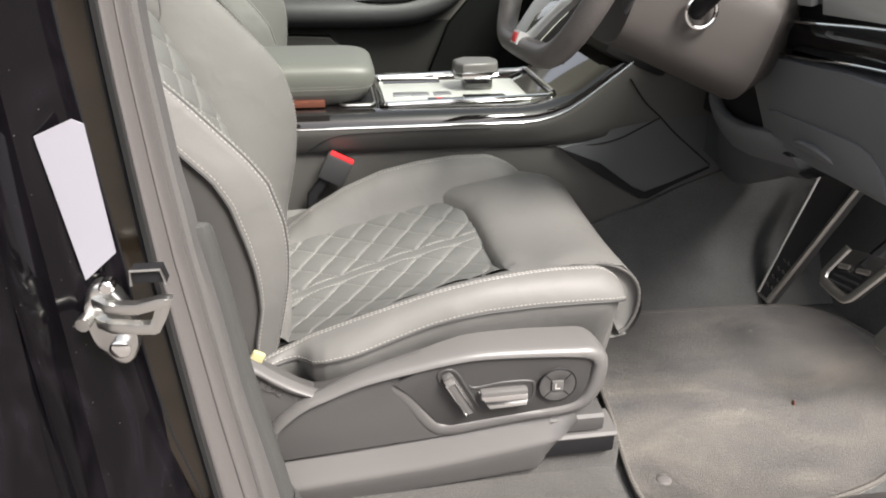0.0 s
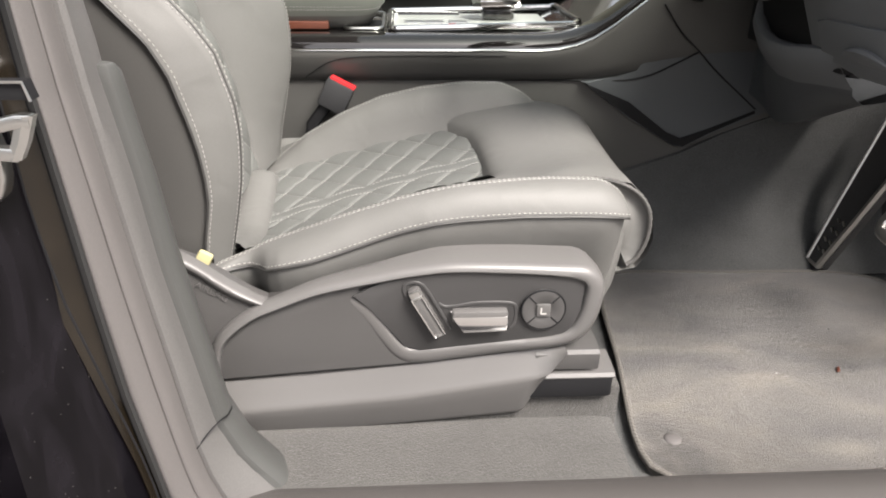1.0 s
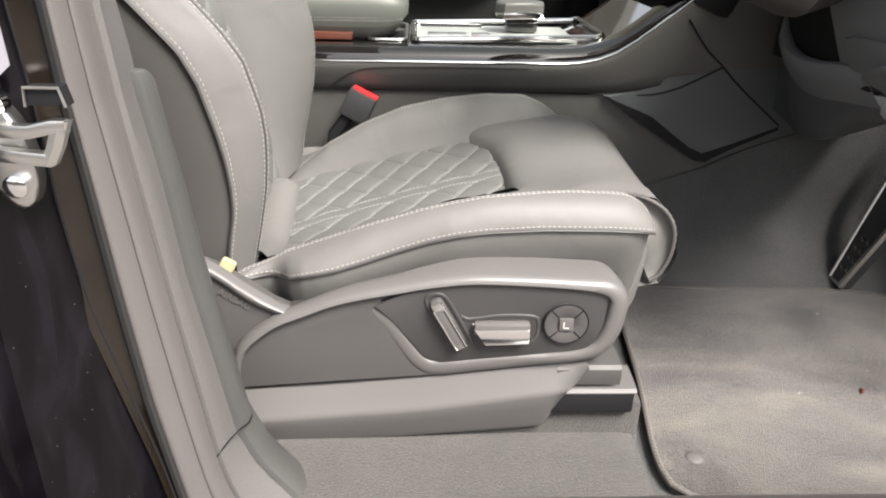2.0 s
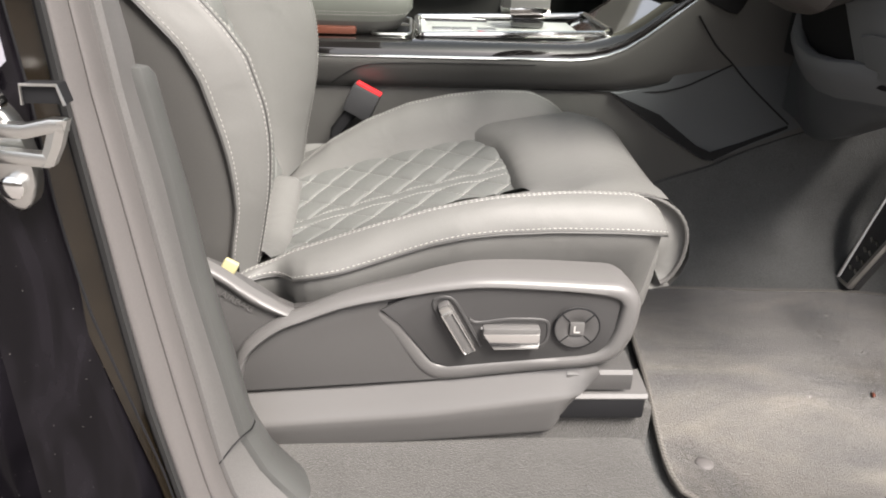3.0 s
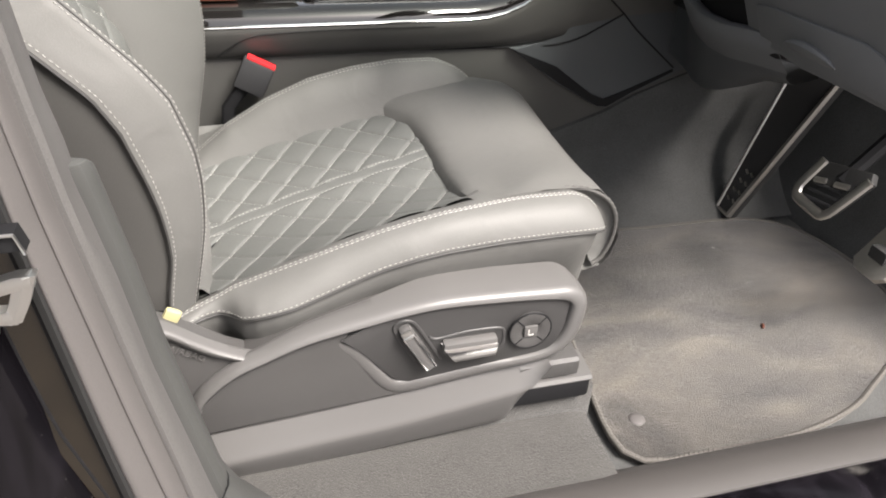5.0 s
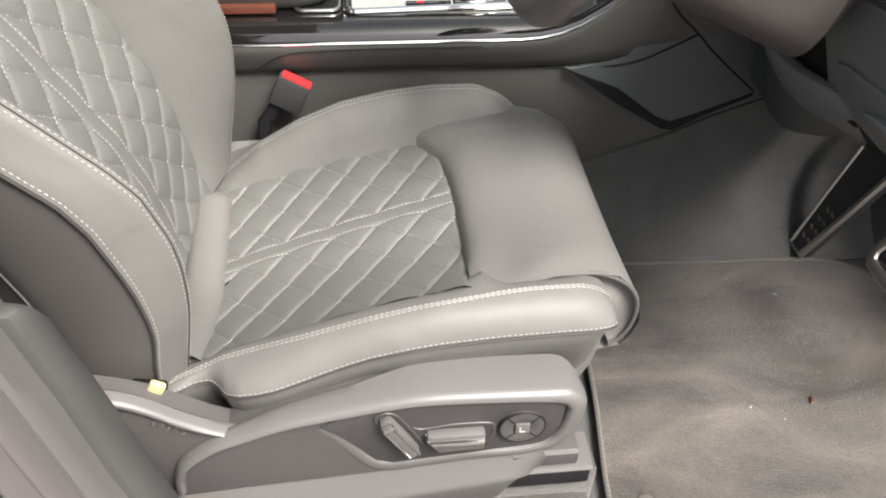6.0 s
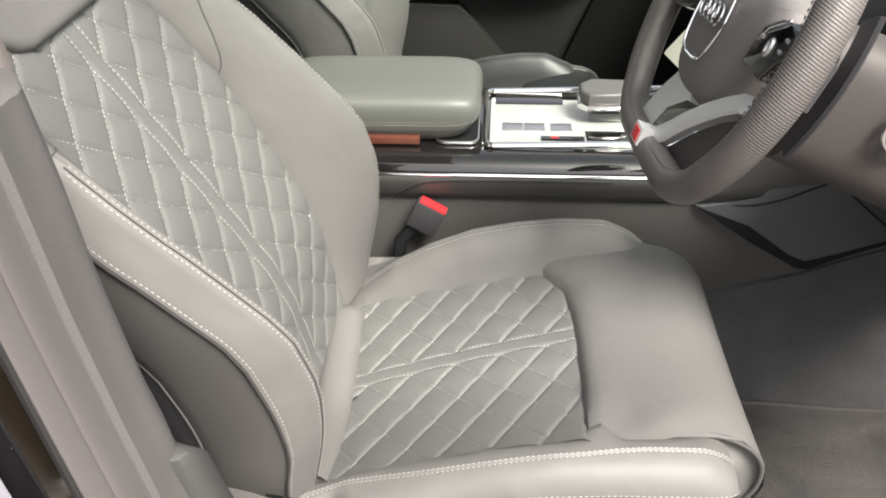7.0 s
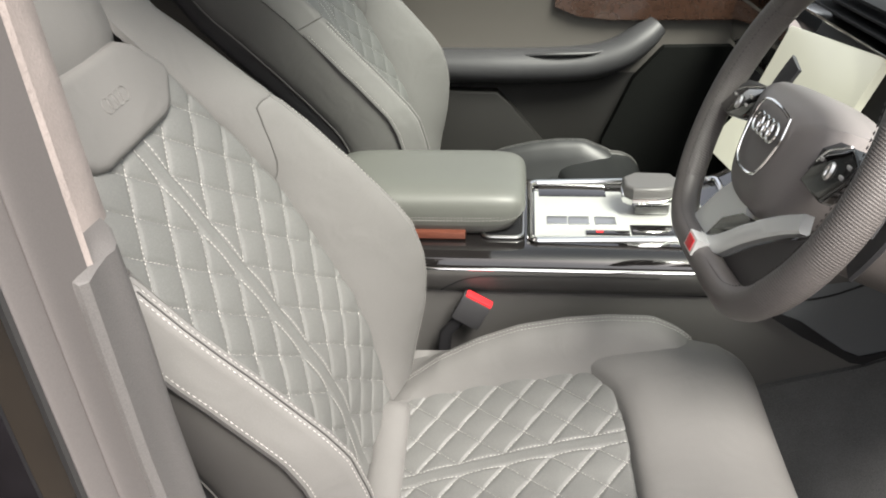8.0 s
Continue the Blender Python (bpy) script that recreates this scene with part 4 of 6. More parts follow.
letters.matrix_basis = pose(0.108, 0.9300, 0.226, 90, 0, 0) @ pose(0, 0, 0, 0, 0, -32)
text.materials.append(SHELL)
under(letters, hinge, "embossed lettering")
bm = bmesh.new()
box(bm, (0.096, 0.962, 0.252), (0.017, 0.009, 0.022), 0.004, pose(0, 0, 0, 0, 30, 0))
part("airbag_tag", bm, YELLOW, driver_seat, "pale yellow fabric tag in the seam")
# solid black block paints the dark hollow of the open seam
bm = bmesh.new()
box(bm, (0.086, 0.974, 0.244), (0.036, 0.009, 0.015), 0.004, pose(0, 0, 0, 0, 12, 0))
part("seam_opening", bm, SHADE_BLACK, driver_seat, "black block painting the shade in the open seam end")

# seat rail and its cover
bm = bmesh.new()
box(bm, (0.43, 0.942, 0.098), (0.27, 0.045, 0.032), 0.005)
part("seat_rail", bm, BLACK, driver_seat, "black seat rail")
bm = bmesh.new()
loft(bm, [[(x, 0.942 + y, z) for y, z in ((-0.0235, 0.1105), (-0.0240, 0.1125), (-0.021, 0.1165), (0.0, 0.119), (0.023, 0.120), (0.0235, 0.106))] for x in (0.42, 0.47, 0.4705, 0.4725, 0.473, 0.53, 0.563, 0.566)])
part("rail_cap", bm, SHELL, driver_seat, "light grey rail cap")
bm = bmesh.new()
loft(bm, [[(x, y, z) for y, z in ((0.922, 0.122), (0.920, 0.134), (0.921, 0.143), (0.925, 0.147), (0.950, 0.150), (0.97, 0.148))] for x in (0.47, 0.515, 0.538, 0.543, 0.545)])
part("rail_bracket", bm, INLAY, driver_seat, "grey bracket over the rail")
bm = bmesh.new()
box(bm, (0.42, 1.49, 0.10), (0.285, 0.045, 0.036), 0.005)
part("seat_rail", bm, SHELL_DARK, driver_seat)
for rail_y in (0.955, 1.49):
    bm = bmesh.new()
    box(bm, (0.40, rail_y, 0.04), (0.36, 0.05, 0.10), 0.008)
    part("rail_base", bm, CARPET, driver_seat, "carpeted rail foot")

# seat belt buckle
buckle = thing("seat_belt_buckle", (0.21, 1.475, 0.25), "black seat belt buckle with a red release button", "belt buckle")
bt = pose(0.228, 1.475, 0.325, 0, 26, -8)
bm = bmesh.new()
box(bm, bt @ Vector((-0.012, 0, -0.024)), (0.050, 0.022, 0.052), 0.005, pose(0, 0, 0, 0, 26, -8))
part("buckle_body", bm, SHELL_DARK, buckle)
bm = bmesh.new()
box(bm, bt @ Vector((-0.010, -0.001, 0.003)), (0.046, 0.017, 0.006), 0.0022, pose(0, 0, 0, 0, 26, -8))
part("release_button", bm, RED, buckle, "red release button")
bm = bmesh.new()
tube(bm, [bt @ Vector((-0.02, 0, -0.045)), bt @ Vector((-0.03, 0, -0.09)), Vector((0.15, 1.475, 0.16))], 0.011, 8, flat=0.5, up=(0, 1, 0))
part("buckle_stalk", bm, BLACK, buckle)

# ---- floor mat, carpets ----
edge = smooth_line([(0.665, 0.862, 0), (0.85, 0.862, 0), (0.965, 0.885, 0), (1.04, 0.922, 0), (1.12, 0.968, 0), (1.20, 1.02, 0), (1.235, 1.2, 0), (1.16, 1.36, 0), (0.9, 1.382, 0), (0.70, 1.382, 0), (0.66, 1.3, 0), (0.635, 1.1, 0), (0.612, 0.95, 0), (0.615, 0.888, 0), (0.635, 0.868, 0)], 70)
outline = [(p.x, p.y) for p in edge]
bm = bmesh.new()
plate(bm, outline, lambda a, b, d: Vector((a, b, 0.002 - d)), 0.012, 0.002)
mat = tagged(part("floor_mat", bm, MAT, None), "brownish grey velour floor mat with dust and crumbs", "floor mat")
bm = bmesh.new()
tube(bm, [Vector((x, y, 0.001)) for x, y in outline], 0.004, 8, closed=True)
binding = part("mat_binding", bm, BINDING, mat, "stitched pale grey edge binding")
bm = bmesh.new()
for k in range(len(edge)):
    a, b = edge[k], edge[(k + 1) % len(edge)]
    for q in range(4):
        p = a.lerp(b, q / 4)
        t = (b - a).normalized()
        n = Vector((-t.y, t.x, 0))
        tube(bm, [p - 0.0035 * n + Vector((0, 0, 0.003)), p + 0.002 * t + Vector((0, 0, 0.0056)), p + 0.0035 * n + 0.003 * t + Vector((0, 0, 0.003))], 0.0007, 4)
tagged(part("binding_thread", bm, BINDING, binding, "pale overlock thread"), kind="stuff")

# carpet step beside the seat, up to the mat
rows = []
for i in range(30):
    t = i / 29
    x = 0.06 + 0.53 * t
    r = []
    for y in (0.800, 0.812, 0.83, 0.86, 0.89, 0.92, 0.95, 1.0, 1.1):
        z = 0.042 + 0.004 * ease((y - 0.80) / 0.12)
        d = max(0.0, (x - 0.562) / 0.028)
        r.append((x, y, z - 0.062 * (1 - math.sqrt(max(0.0, 1 - d * d)))))
    rows.append(r)
bm = bmesh.new()
loft(bm, rows)
tagged(part("carpet_step", bm, CARPET, None), "grey felt carpet under the driver seat", "carpet", kind="structure")

# crumbs on the mat
rng = random.Random(5)
bm = bmesh.new()
spots = [(0.952, 1.069), (0.932, 1.336), (0.846, 1.06), (0.858, 1.066), (0.99, 1.12), (1.0, 1.18), (0.94, 1.19), (1.04, 1.1)]
spots += [(rng.uniform(0.72, 1.1), rng.uniform(0.95, 1.32)) for _ in range(9)]
for x, y in spots:
    r = rng.uniform(0.0006, 0.0014)
    bmesh.ops.create_icosphere(bm, subdivisions=1, radius=r, matrix=Matrix.Translation((x, y, 0.003)) @ pose(0, 0, 0, rng.uniform(0, 90), 0, rng.uniform(0, 180)) @ Matrix.Diagonal((rng.uniform(1, 3), 1, 0.6, 1)))
tagged(part("crumbs", bm, THREAD, None), "pale crumbs and grit scattered on the floor mat", "crumbs", kind="stuff")
bm = bmesh.new()
bmesh.ops.create_icosphere(bm, subdivisions=2, radius=0.004, matrix=Matrix.Translation((0.953, 1.07, 0.004)) @ pose(0, 0, 0, 0, 0, 60) @ Matrix.Diagonal((2.0, 0.7, 0.5, 1)))
tagged(part("dry_leaf_crumb", bm, AMBER, None), "small reddish scrap lying on the mat", "debris")
# mat fixing button
bm = bmesh.new()
bmesh.ops.create_uvsphere(bm, u_segments=16, v_segments=8, radius=0.012, matrix=Matrix.Translation((0.658, 0.934, 0.001)) @ Matrix.Diagonal((1, 1, 0.35, 1)))
part("fixing_button", bm, SEAL, mat, "round fixing button")


# ---- centre console ----
def rise(x):
    return lerp(x, [0.56, 0.60, 0.638, 0.67, 0.70, 0.745, 0.80, 0.86, 0.95], [0.0, 0.003, 0.013, 0.032, 0.055, 0.092, 0.135, 0.17, 0.20])


YC = 1.64
console = thing("centre_console", (0.3, YC, 0.0), "centre console in grey trim, piano black and chrome", "centre console", kind="structure")
XS = [-0.6, -0.2, 0.0, 0.2, 0.4, 0.52, 0.56, 0.59, 0.62, 0.65, 0.68, 0.71, 0.74, 0.77, 0.80, 0.84, 0.88, 0.92, 1.0, 1.1, 1.2, 1.3]


def console_rows(section, xs=XS):
    """section: rows of (half width from the middle, z, share of the rise)."""
    return [[(x, YC - h, z + k * rise(x)) for h, z, k in section] + [] for x in xs]


for sgn in (1, -1):
    flip = lambda sec: [(h * sgn, z, k) for h, z, k in sec]
    bm = bmesh.new()
    loft(bm, console_rows(flip([(0.105, -0.02, 0), (0.118, 0.15, 0), (0.130, 0.25, 0), (0.133, 0.30, 0), (0.134, 0.332, 0.15)])))
    part("side_panel", bm, LEATHER_DARK, console, "grey side panel of the tunnel")
    bm = bmesh.new()
    loft(bm, console_rows(flip([(0.126, 0.330, 0.15), (0.137, 0.331, 0.15), (0.141, 0.334, 0.18), (0.147, 0.345, 0.35), (0.154, 0.360, 0.75), (0.159, 0.372, 1), (0.1605, 0.380, 1), (0.160, 0.3835, 1)])))
    part("soft_panel", bm, LEATHER_DARK, console, "soft grey padded panel")
    bm = bmesh.new()
    loft(bm, console_rows(flip([(0.159, 0.3830, 1), (0.1612, 0.3838, 1), (0.1620, 0.3853, 1), (0.1612, 0.3868, 1), (0.159, 0.3880, 1)])))
    part("chrome_strip", bm, CHROME, console, "slim bright chrome strip")
    bm = bmesh.new()
    loft(bm, console_rows(flip([(0.158, 0.3876, 1), (0.1565, 0.393, 1), (0.151, 0.401, 1), (0.142, 0.4065, 1), (0.130, 0.409, 1), (0.118, 0.4095, 1)])))
    part("gloss_trim", bm, PIANO, console, "piano black side trim")
bm = bmesh.new()
tube(bm, smooth_line([(0.155, 1.4925, 0.337), (0.175, 1.4875, 0.352), (0.200, 1.4835, 0.366), (0.240, 1.4800, 0.374), (0.34, 1.4795, 0.3765), (0.50, 1.4795, 0.3765)], 40), 0.0009, 5)
part("panel_joint", bm, BLACK, console, "dark joint in the soft panel")
# footwell trim panel and carpet up the tunnel side
bm = bmesh.new()
plate(bm, [(0.638, 0.329), (0.735, 0.260), (0.825, 0.207), (0.845, 0.203), (0.90, 0.234), (0.985, 0.27), (1.2, 0.33), (1.2, 0.46), (0.80, 0.46), (0.74, 0.345), (0.70, 0.333)], lambda a, b, d: Vector((a, 1.497 + 0.05 * max(0.0, 0.30 - b) + d, b)), 0.02, 0.004)
part("footwell_trim", bm, TRIM, console, "dark plastic footwell trim")
bm = bmesh.new()
rows = []
for x in np.linspace(0.56, 1.3, 24):
    top = lerp(x, [0.56, 0.60, 0.70, 0.761, 0.845, 0.905, 1.0, 1.3], [0.09, 0.10, 0.135, 0.160, 0.190, 0.222, 0.26, 0.33])
    r = []
    for k in range(15):
        b = -0.004 + (top + 0.004) * (k / 14) ** 1.4
        r.append((x, 1.506 + 0.06 * max(0.0, 0.25 - b) - 0.135 * (max(0.0, 0.13 - b) / 0.13) ** 2.2, b))
    r.append((x, r[-1][1] + 0.02, top + 0.004))
    rows.append(r)
loft(bm, rows)
part("tunnel_carpet", bm, DARK_CARPET, console, "dark carpet on the tunnel side")
# black strip paints the shaded recess along the trim edge
bm = bmesh.new()
plate(bm, [(0.64, 0.328), (0.73, 0.292), (0.808, 0.235), (0.836, 0.223), (0.886, 0.241), (0.967, 0.275), (0.968, 0.270), (0.888, 0.232), (0.844, 0.207), (0.824, 0.210), (0.735, 0.263)], lambda a, b, d: Vector((a, 1.4945 + 0.05 * max(0.0, 0.30 - b) + d, b)), 0.002)
part("trim_edge", bm, BLACK, console, "footwell trim edge with its recess shade painted black")
for line in ([(0.50, 1.507, 0.330), (0.61, 1.5045, 0.329), (0.676, 1.5, 0.3295), (0.726, 1.4965, 0.332), (0.765, 1.4965, 0.341), (0.793, 1.4965, 0.354), (0.846, 1.4955, 0.382)], [(0.766, 1.4815, 0.462), (0.804, 1.488, 0.416), (0.842, 1.4955, 0.384), (0.884, 1.4965, 0.345), (0.967, 1.4965, 0.278)]):
    bm = bmesh.new()
    tube(bm, smooth_line(line, 24), 0.0016, 6)
    part("panel_joint", bm, BLACK, console, "dark joint between the panels")
# top deck with tray
bm = bmesh.new()
loft(bm, [[(x, YC - h, 0.4085 + rise(x)) for h in (0.120, 0.06, 0, -0.06, -0.120)] for x in XS])
part("top_deck", bm, PIANO, console, "piano black top deck")
# chrome framed gear panel
def deck_frame(name, x0, x1, h, z, r, mat, text):
    pts = []
    c = 0.014
    for cx, cy, a0 in ((x1 - c, h - c, 0), (x0 + c, h - c, 90), (x0 + c, -h + c, 180), (x1 - c, -h + c, 270)):
        for k in range(6):
            q = radians(a0 + 18 * k)
            pts.append(Vector((cx + c * math.cos(q), YC - (cy + c * math.sin(q)), z + rise(cx + c * math.cos(q)))))
    bm = bmesh.new()
    tube(bm, pts, r, 8, closed=True)
    return part(name, bm, mat, console, text)


deck_frame("panel_frame", 0.300, 0.635, 0.112, 0.414, 0.0055, CHROME, "bright chrome frame of the gear panel")
bm = bmesh.new()
box(bm, (0.45, YC - 0.012, 0.4125), (0.285, 0.17, 0.004), 0.0015)
part("gear_panel", bm, SILVER, console, "silver gear selector panel")
bm = bmesh.new()
box(bm, (0.375, YC + 0.075, 0.4135), (0.12, 0.05, 0.006), 0.002)
part("stowage_slot", bm, PIANO, console, "black slot")
for k, (bx, bw) in enumerate(((0.345, 0.034), (0.381, 0.034), (0.425, 0.034))):
    bm = bmesh.new()
    box(bm, (bx, YC - 0.045, 0.415), (bw, 0.028, 0.004), 0.001)
    part("panel_button", bm, SATIN, console, "grey push button")
bm = bmesh.new()
box(bm, (0.425, YC - 0.088, 0.4155), (0.07, 0.012, 0.005), 0.001)
part("display_strip", bm, PIANO, console, "black indicator strip")
bm = bmesh.new()
box(bm, (0.412, YC - 0.088, 0.4183), (0.012, 0.006, 0.0012))
part("indicator_red", bm, RED, console, "small red indicator mark")
bm = bmesh.new()
box(bm, (0.505, YC - 0.075, 0.4145), (0.085, 0.034, 0.004), 0.002)
part("selector_recess", bm, PIANO, console, "black recess round the selector")
# gear selector
selector = thing("gear_selector", (0.49, YC, 0.415), "silver and grey gear selector on the console", "gear selector")
grip = [(0.455, -0.018), (0.468, -0.034), (0.512, -0.037), (0.540, -0.024), (0.547, 0.010), (0.536, 0.034), (0.478, 0.036), (0.455, 0.018)]
bm = bmesh.new()
plate(bm, grip, lambda a, b, d: Vector((a, YC + b, 0.474 - 0.10 * abs(a - 0.5) - d)), 0.022, 0.008, 4)
part("grip", bm, SHELL, selector, "grey selector grip")
bm = bmesh.new()
plate(bm, [(0.5 + 1.04 * (a - 0.5), 1.06 * b) for a, b in grip], lambda a, b, d: Vector((a, YC + b, 0.456 - 0.10 * abs(a - 0.5) - d)), 0.012, 0.003, 2)
part("grip_edge", bm, CHROME, selector, "polished metal edge")
bm = bmesh.new()
box(bm, (0.503, YC, 0.432), (0.06, 0.045, 0.034), 0.008)
part("selector_neck", bm, PIANO, selector, "black gloss neck")
# cup recess and amber ledge behind the panel
bm = bmesh.new()
box(bm, (0.255, YC - 0.05, 0.411), (0.06, 0.09, 0.004), 0.0015)
part("cup_holder_floor", bm, BLACK, console, "black cup holder recess")
deck_frame("cup_frame", 0.222, 0.288, 0.100, 0.412, 0.003, SATIN, "satin rim of the cup holder")
bm = bmesh.new()
box(bm, (0.13, YC - 0.09, 0.418), (0.13, 0.04, 0.012), 0.002)
part("amber_ledge", bm, AMBER, console, "reddish wood-toned ledge")
# armrest
armrest = thing("centre_armrest", (0.13, YC, 0.43), "padded grey leather centre armrest", "armrest")
rows, seam = [], []
for i in range(33):
    t = -math.cos(math.pi * i / 32)
    k = (1 - abs(t) ** 7) ** (1 / 4) if abs(t) < 1 else 0.0
    k = max(k, 0.15)
    r = []
    for q in [2 * math.pi * j / 40 for j in range(40)]:
        cy, cz = math.copysign(abs(math.cos(q)) ** 0.42, math.cos(q)), math.copysign(abs(math.sin(q)) ** 0.5, math.sin(q))
        r.append(Vector((0.12 + 0.172 * t - (0.02 * max(0.0, -cz) * max(0.0, t)), YC + 0.106 * (0.5 + 0.5 * k) * cy * (1 - 0.10 * max(0.0, -cz)), 0.452 + (0.041 if cz > 0 else 0.050) * k * cz)))
    rows.append(r)
    seam.append(r[21].lerp(r[20], 0.55) + Vector((0, -0.0012, 0)))
bm = bmesh.new()
loft(bm, rows, ring=True, caps=True)
top = part("armrest_pad", bm, ARMREST, armrest, "smooth grey leather pad")
# same leather below the seam, coloured darker to paint its shade
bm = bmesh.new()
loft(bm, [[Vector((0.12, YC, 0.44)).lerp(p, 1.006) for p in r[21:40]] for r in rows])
part("armrest_base", bm, LEATHER_DARK, armrest, "underside of the armrest with painted-in shade")
bm = bmesh.new()
stitches(bm, seam[3:-1])
stitches(bm, [p + Vector((0, 0, 0.005)) for p in seam[3:-1]])
tagged(part("stitching", bm, THREAD, top, "pale stitching"), kind="stuff")

# ---- steering wheel ----
WC, WT, WR = Vector((0.548, 1.203, 0.709)), radians(21.5), 0.1775
WL = Vector((0, 1, LEAN)).normalized()
WN = Vector((-math.cos(WT), -LEAN * math.sin(WT), math.sin(WT))).normalized()
WU = WN.cross(WL).normalized()
WU = WU if WU.z > 0 else -WU
STEER = radians(7.3)  # the wheel is left slightly turned
WL, WU = math.cos(STEER) * WL - math.sin(STEER) * WU, math.cos(STEER) * WU + math.sin(STEER) * WL


def W(a, b, d=0.0):
    """A point of the wheel: a to the far side, b up, d towards the driver."""
    return WC + a * WL + b * WU + d * WN


wheel = thing("steering_wheel", tuple(WC), "flat-bottomed grey leather steering wheel with silver spokes", "steering wheel")


def rim_point(q):
    a, b = WR * math.sin(q), WR * math.cos(q)
    return a, max(b, -0.140 - 0.006 * (1 - (a / 0.14) ** 2)) if b < -0.11 else b


ring = [rim_point(2 * math.pi * k / 96) for k in range(96)]
ring = [(sum(ring[(k + j) % 96][0] for j in range(-3, 4)) / 7, sum(ring[(k + j) % 96][1] for j in range(-3, 4)) / 7) for k in range(96)]


def rim_piece(name, k0, k1, mat, text, r=0.0165):
    bm = bmesh.new()
    tube(bm, [W(*ring[k % 96], 0.015) for k in range(k0, k1 + 1)], r, 14, up=tuple(WN))
    return part(name, bm, mat, wheel, text)


rim_piece("rim", 0, 96, WHEEL_LEATHER, "grey leather rim")
rim_piece("rim_grip", 14, 34, PERFORATED, "perforated leather grip", 0.0170)
rim_piece("rim_grip", 62, 82, PERFORATED, "perforated leather grip", 0.0170)
bm = bmesh.new()
for k0, k1 in ((2, 46), (50, 94)):
    stitches(bm, [W(ring[k][0] * 0.92, ring[k][1] * 0.92, 0.0275) for k in range(k0, k1)], r=0.0008)
tagged(part("rim_stitching", bm, SHELL_MID, wheel, "grey rim stitching"), kind="stuff")
# airbag hub
bm = bmesh.new()
hub = [(q.x, q.y) for q in smooth_line([(1.12 * a, 1.08 * b, 0) for a, b in [(-0.074, 0.034), (-0.04, 0.042), (0, 0.044), (0.04, 0.042), (0.070, 0.036), (0.078, 0.01), (0.060, -0.045), (0.035, -0.068), (0, -0.074), (-0.035, -0.068), (-0.060, -0.045), (-0.080, 0.006), (-0.074, 0.034)]], 49)[:-1]]
rows = []
for f, d in ((1.0, -0.03), (1.02, 0.0), (0.98, 0.018), (0.88, 0.030), (0.6, 0.038), (0.25, 0.041), (0.02, 0.0415)):
    rows.append([W(a * f, b * f, d - 0.012) for a, b in hub])
loft(bm, rows, ring=True, caps=True)
part("airbag_cover", bm, HUB, wheel, "soft grey airbag cover")
bm = bmesh.new()
shield = smooth_line([(1.15 * a, b - 0.003, 0) for a, b in ((-0.030, 0.026), (0, 0.030), (0.030, 0.026), (0.034, 0.0), (0.024, -0.032), (0, -0.038), (-0.024, -0.032), (-0.034, 0.0), (-0.030, 0.026))], 40)[:-1]
tube(bm, [W(p.x, p.y, 0.0305) for p in shield], 0.0016, 8, up=tuple(WN), closed=True)
part("badge_frame", bm, CHROME, wheel, "chrome badge frame")
bm = bmesh.new()
for k in range(4):
    tube(bm, [W(-0.0195 + 0.013 * k + 0.0095 * math.cos(q), 0.004 + 0.0095 * math.sin(q), 0.032) for q in [2 * math.pi * i / 24 for i in range(24)]], 0.0015, 6, up=tuple(WN), closed=True)
part("badge", bm, CHROME, wheel, "chrome badge rings")
# spokes
for sg, off, pad in ((1, -0.012, [(0.164, -0.018), (0.150, 0.0), (0.128, 0.012), (0.075, 0.030), (0.070, 0.012), (0.092, -0.012), (0.13, -0.020)]), (-1, -0.010, [(-0.080, -0.016), (-0.086, 0.004), (-0.098, 0.018), (-0.128, 0.033), (-0.146, 0.024), (-0.144, 0.006), (-0.125, -0.018)])):
    bm = bmesh.new()
    loft(bm, [[W(sg * a, b + h + off, d + e) for h, e in ((0.020, -0.012), (0.022, 0.0), (0.012, 0.009), (-0.008, 0.009), (-0.020, 0.0), (-0.02, -0.012))] for a, b, d in ((0.060, 0.012, 0.008), (0.10, 0.018, 0.004), (0.14, 0.014, 0.0), (0.168, 0.010, -0.001))], ring=True, caps=True)
    part("side_spoke", bm, SHELL_DARK, wheel, "dark spoke with switches")
    bm = bmesh.new()
    plate(bm, pad, lambda a, b, d: W(a, b, 0.018 - d), 0.012, 0.003, 3)
    pad_ob = part("switch_pad", bm, PIANO, wheel, "gloss black switch pad")
    mid = (sum(a for a, b in pad) / 7, sum(b for a, b in pad) / 7)
    bm = bmesh.new()
    tube(bm, [W(mid[0] + 0.003 * math.cos(q), mid[1] + 0.006 * math.sin(q), 0.0185) for q in [2 * math.pi * k / 20 for k in range(20)]], 0.0025, 6, up=tuple(WN), closed=True)
    part("thumb_roller", bm, SATIN, pad_ob, "satin thumb roller")
    for da, db in ((0.02, 0.004), (-0.02, 0.002), (-0.022, 0.012)):
        bm = bmesh.new()
        box(bm, W(mid[0] + da, mid[1] + db, 0.0185), (0.002, 0.006, 0.003), 0.0004)
        part("switch_mark", bm, THREAD, pad_ob, "small white symbol")
    bm = bmesh.new()
    tube(bm, smooth_line([W(pad[3][0] * 0.98, pad[3][1], 0.019), W(pad[2][0], pad[2][1] + 0.002, 0.018), W(pad[1][0], pad[1][1] + 0.002, 0.016)], 10), 0.0011, 6, up=tuple(WN))
    part("switch_trim", bm, CHROME, wheel, "chrome switch trim")
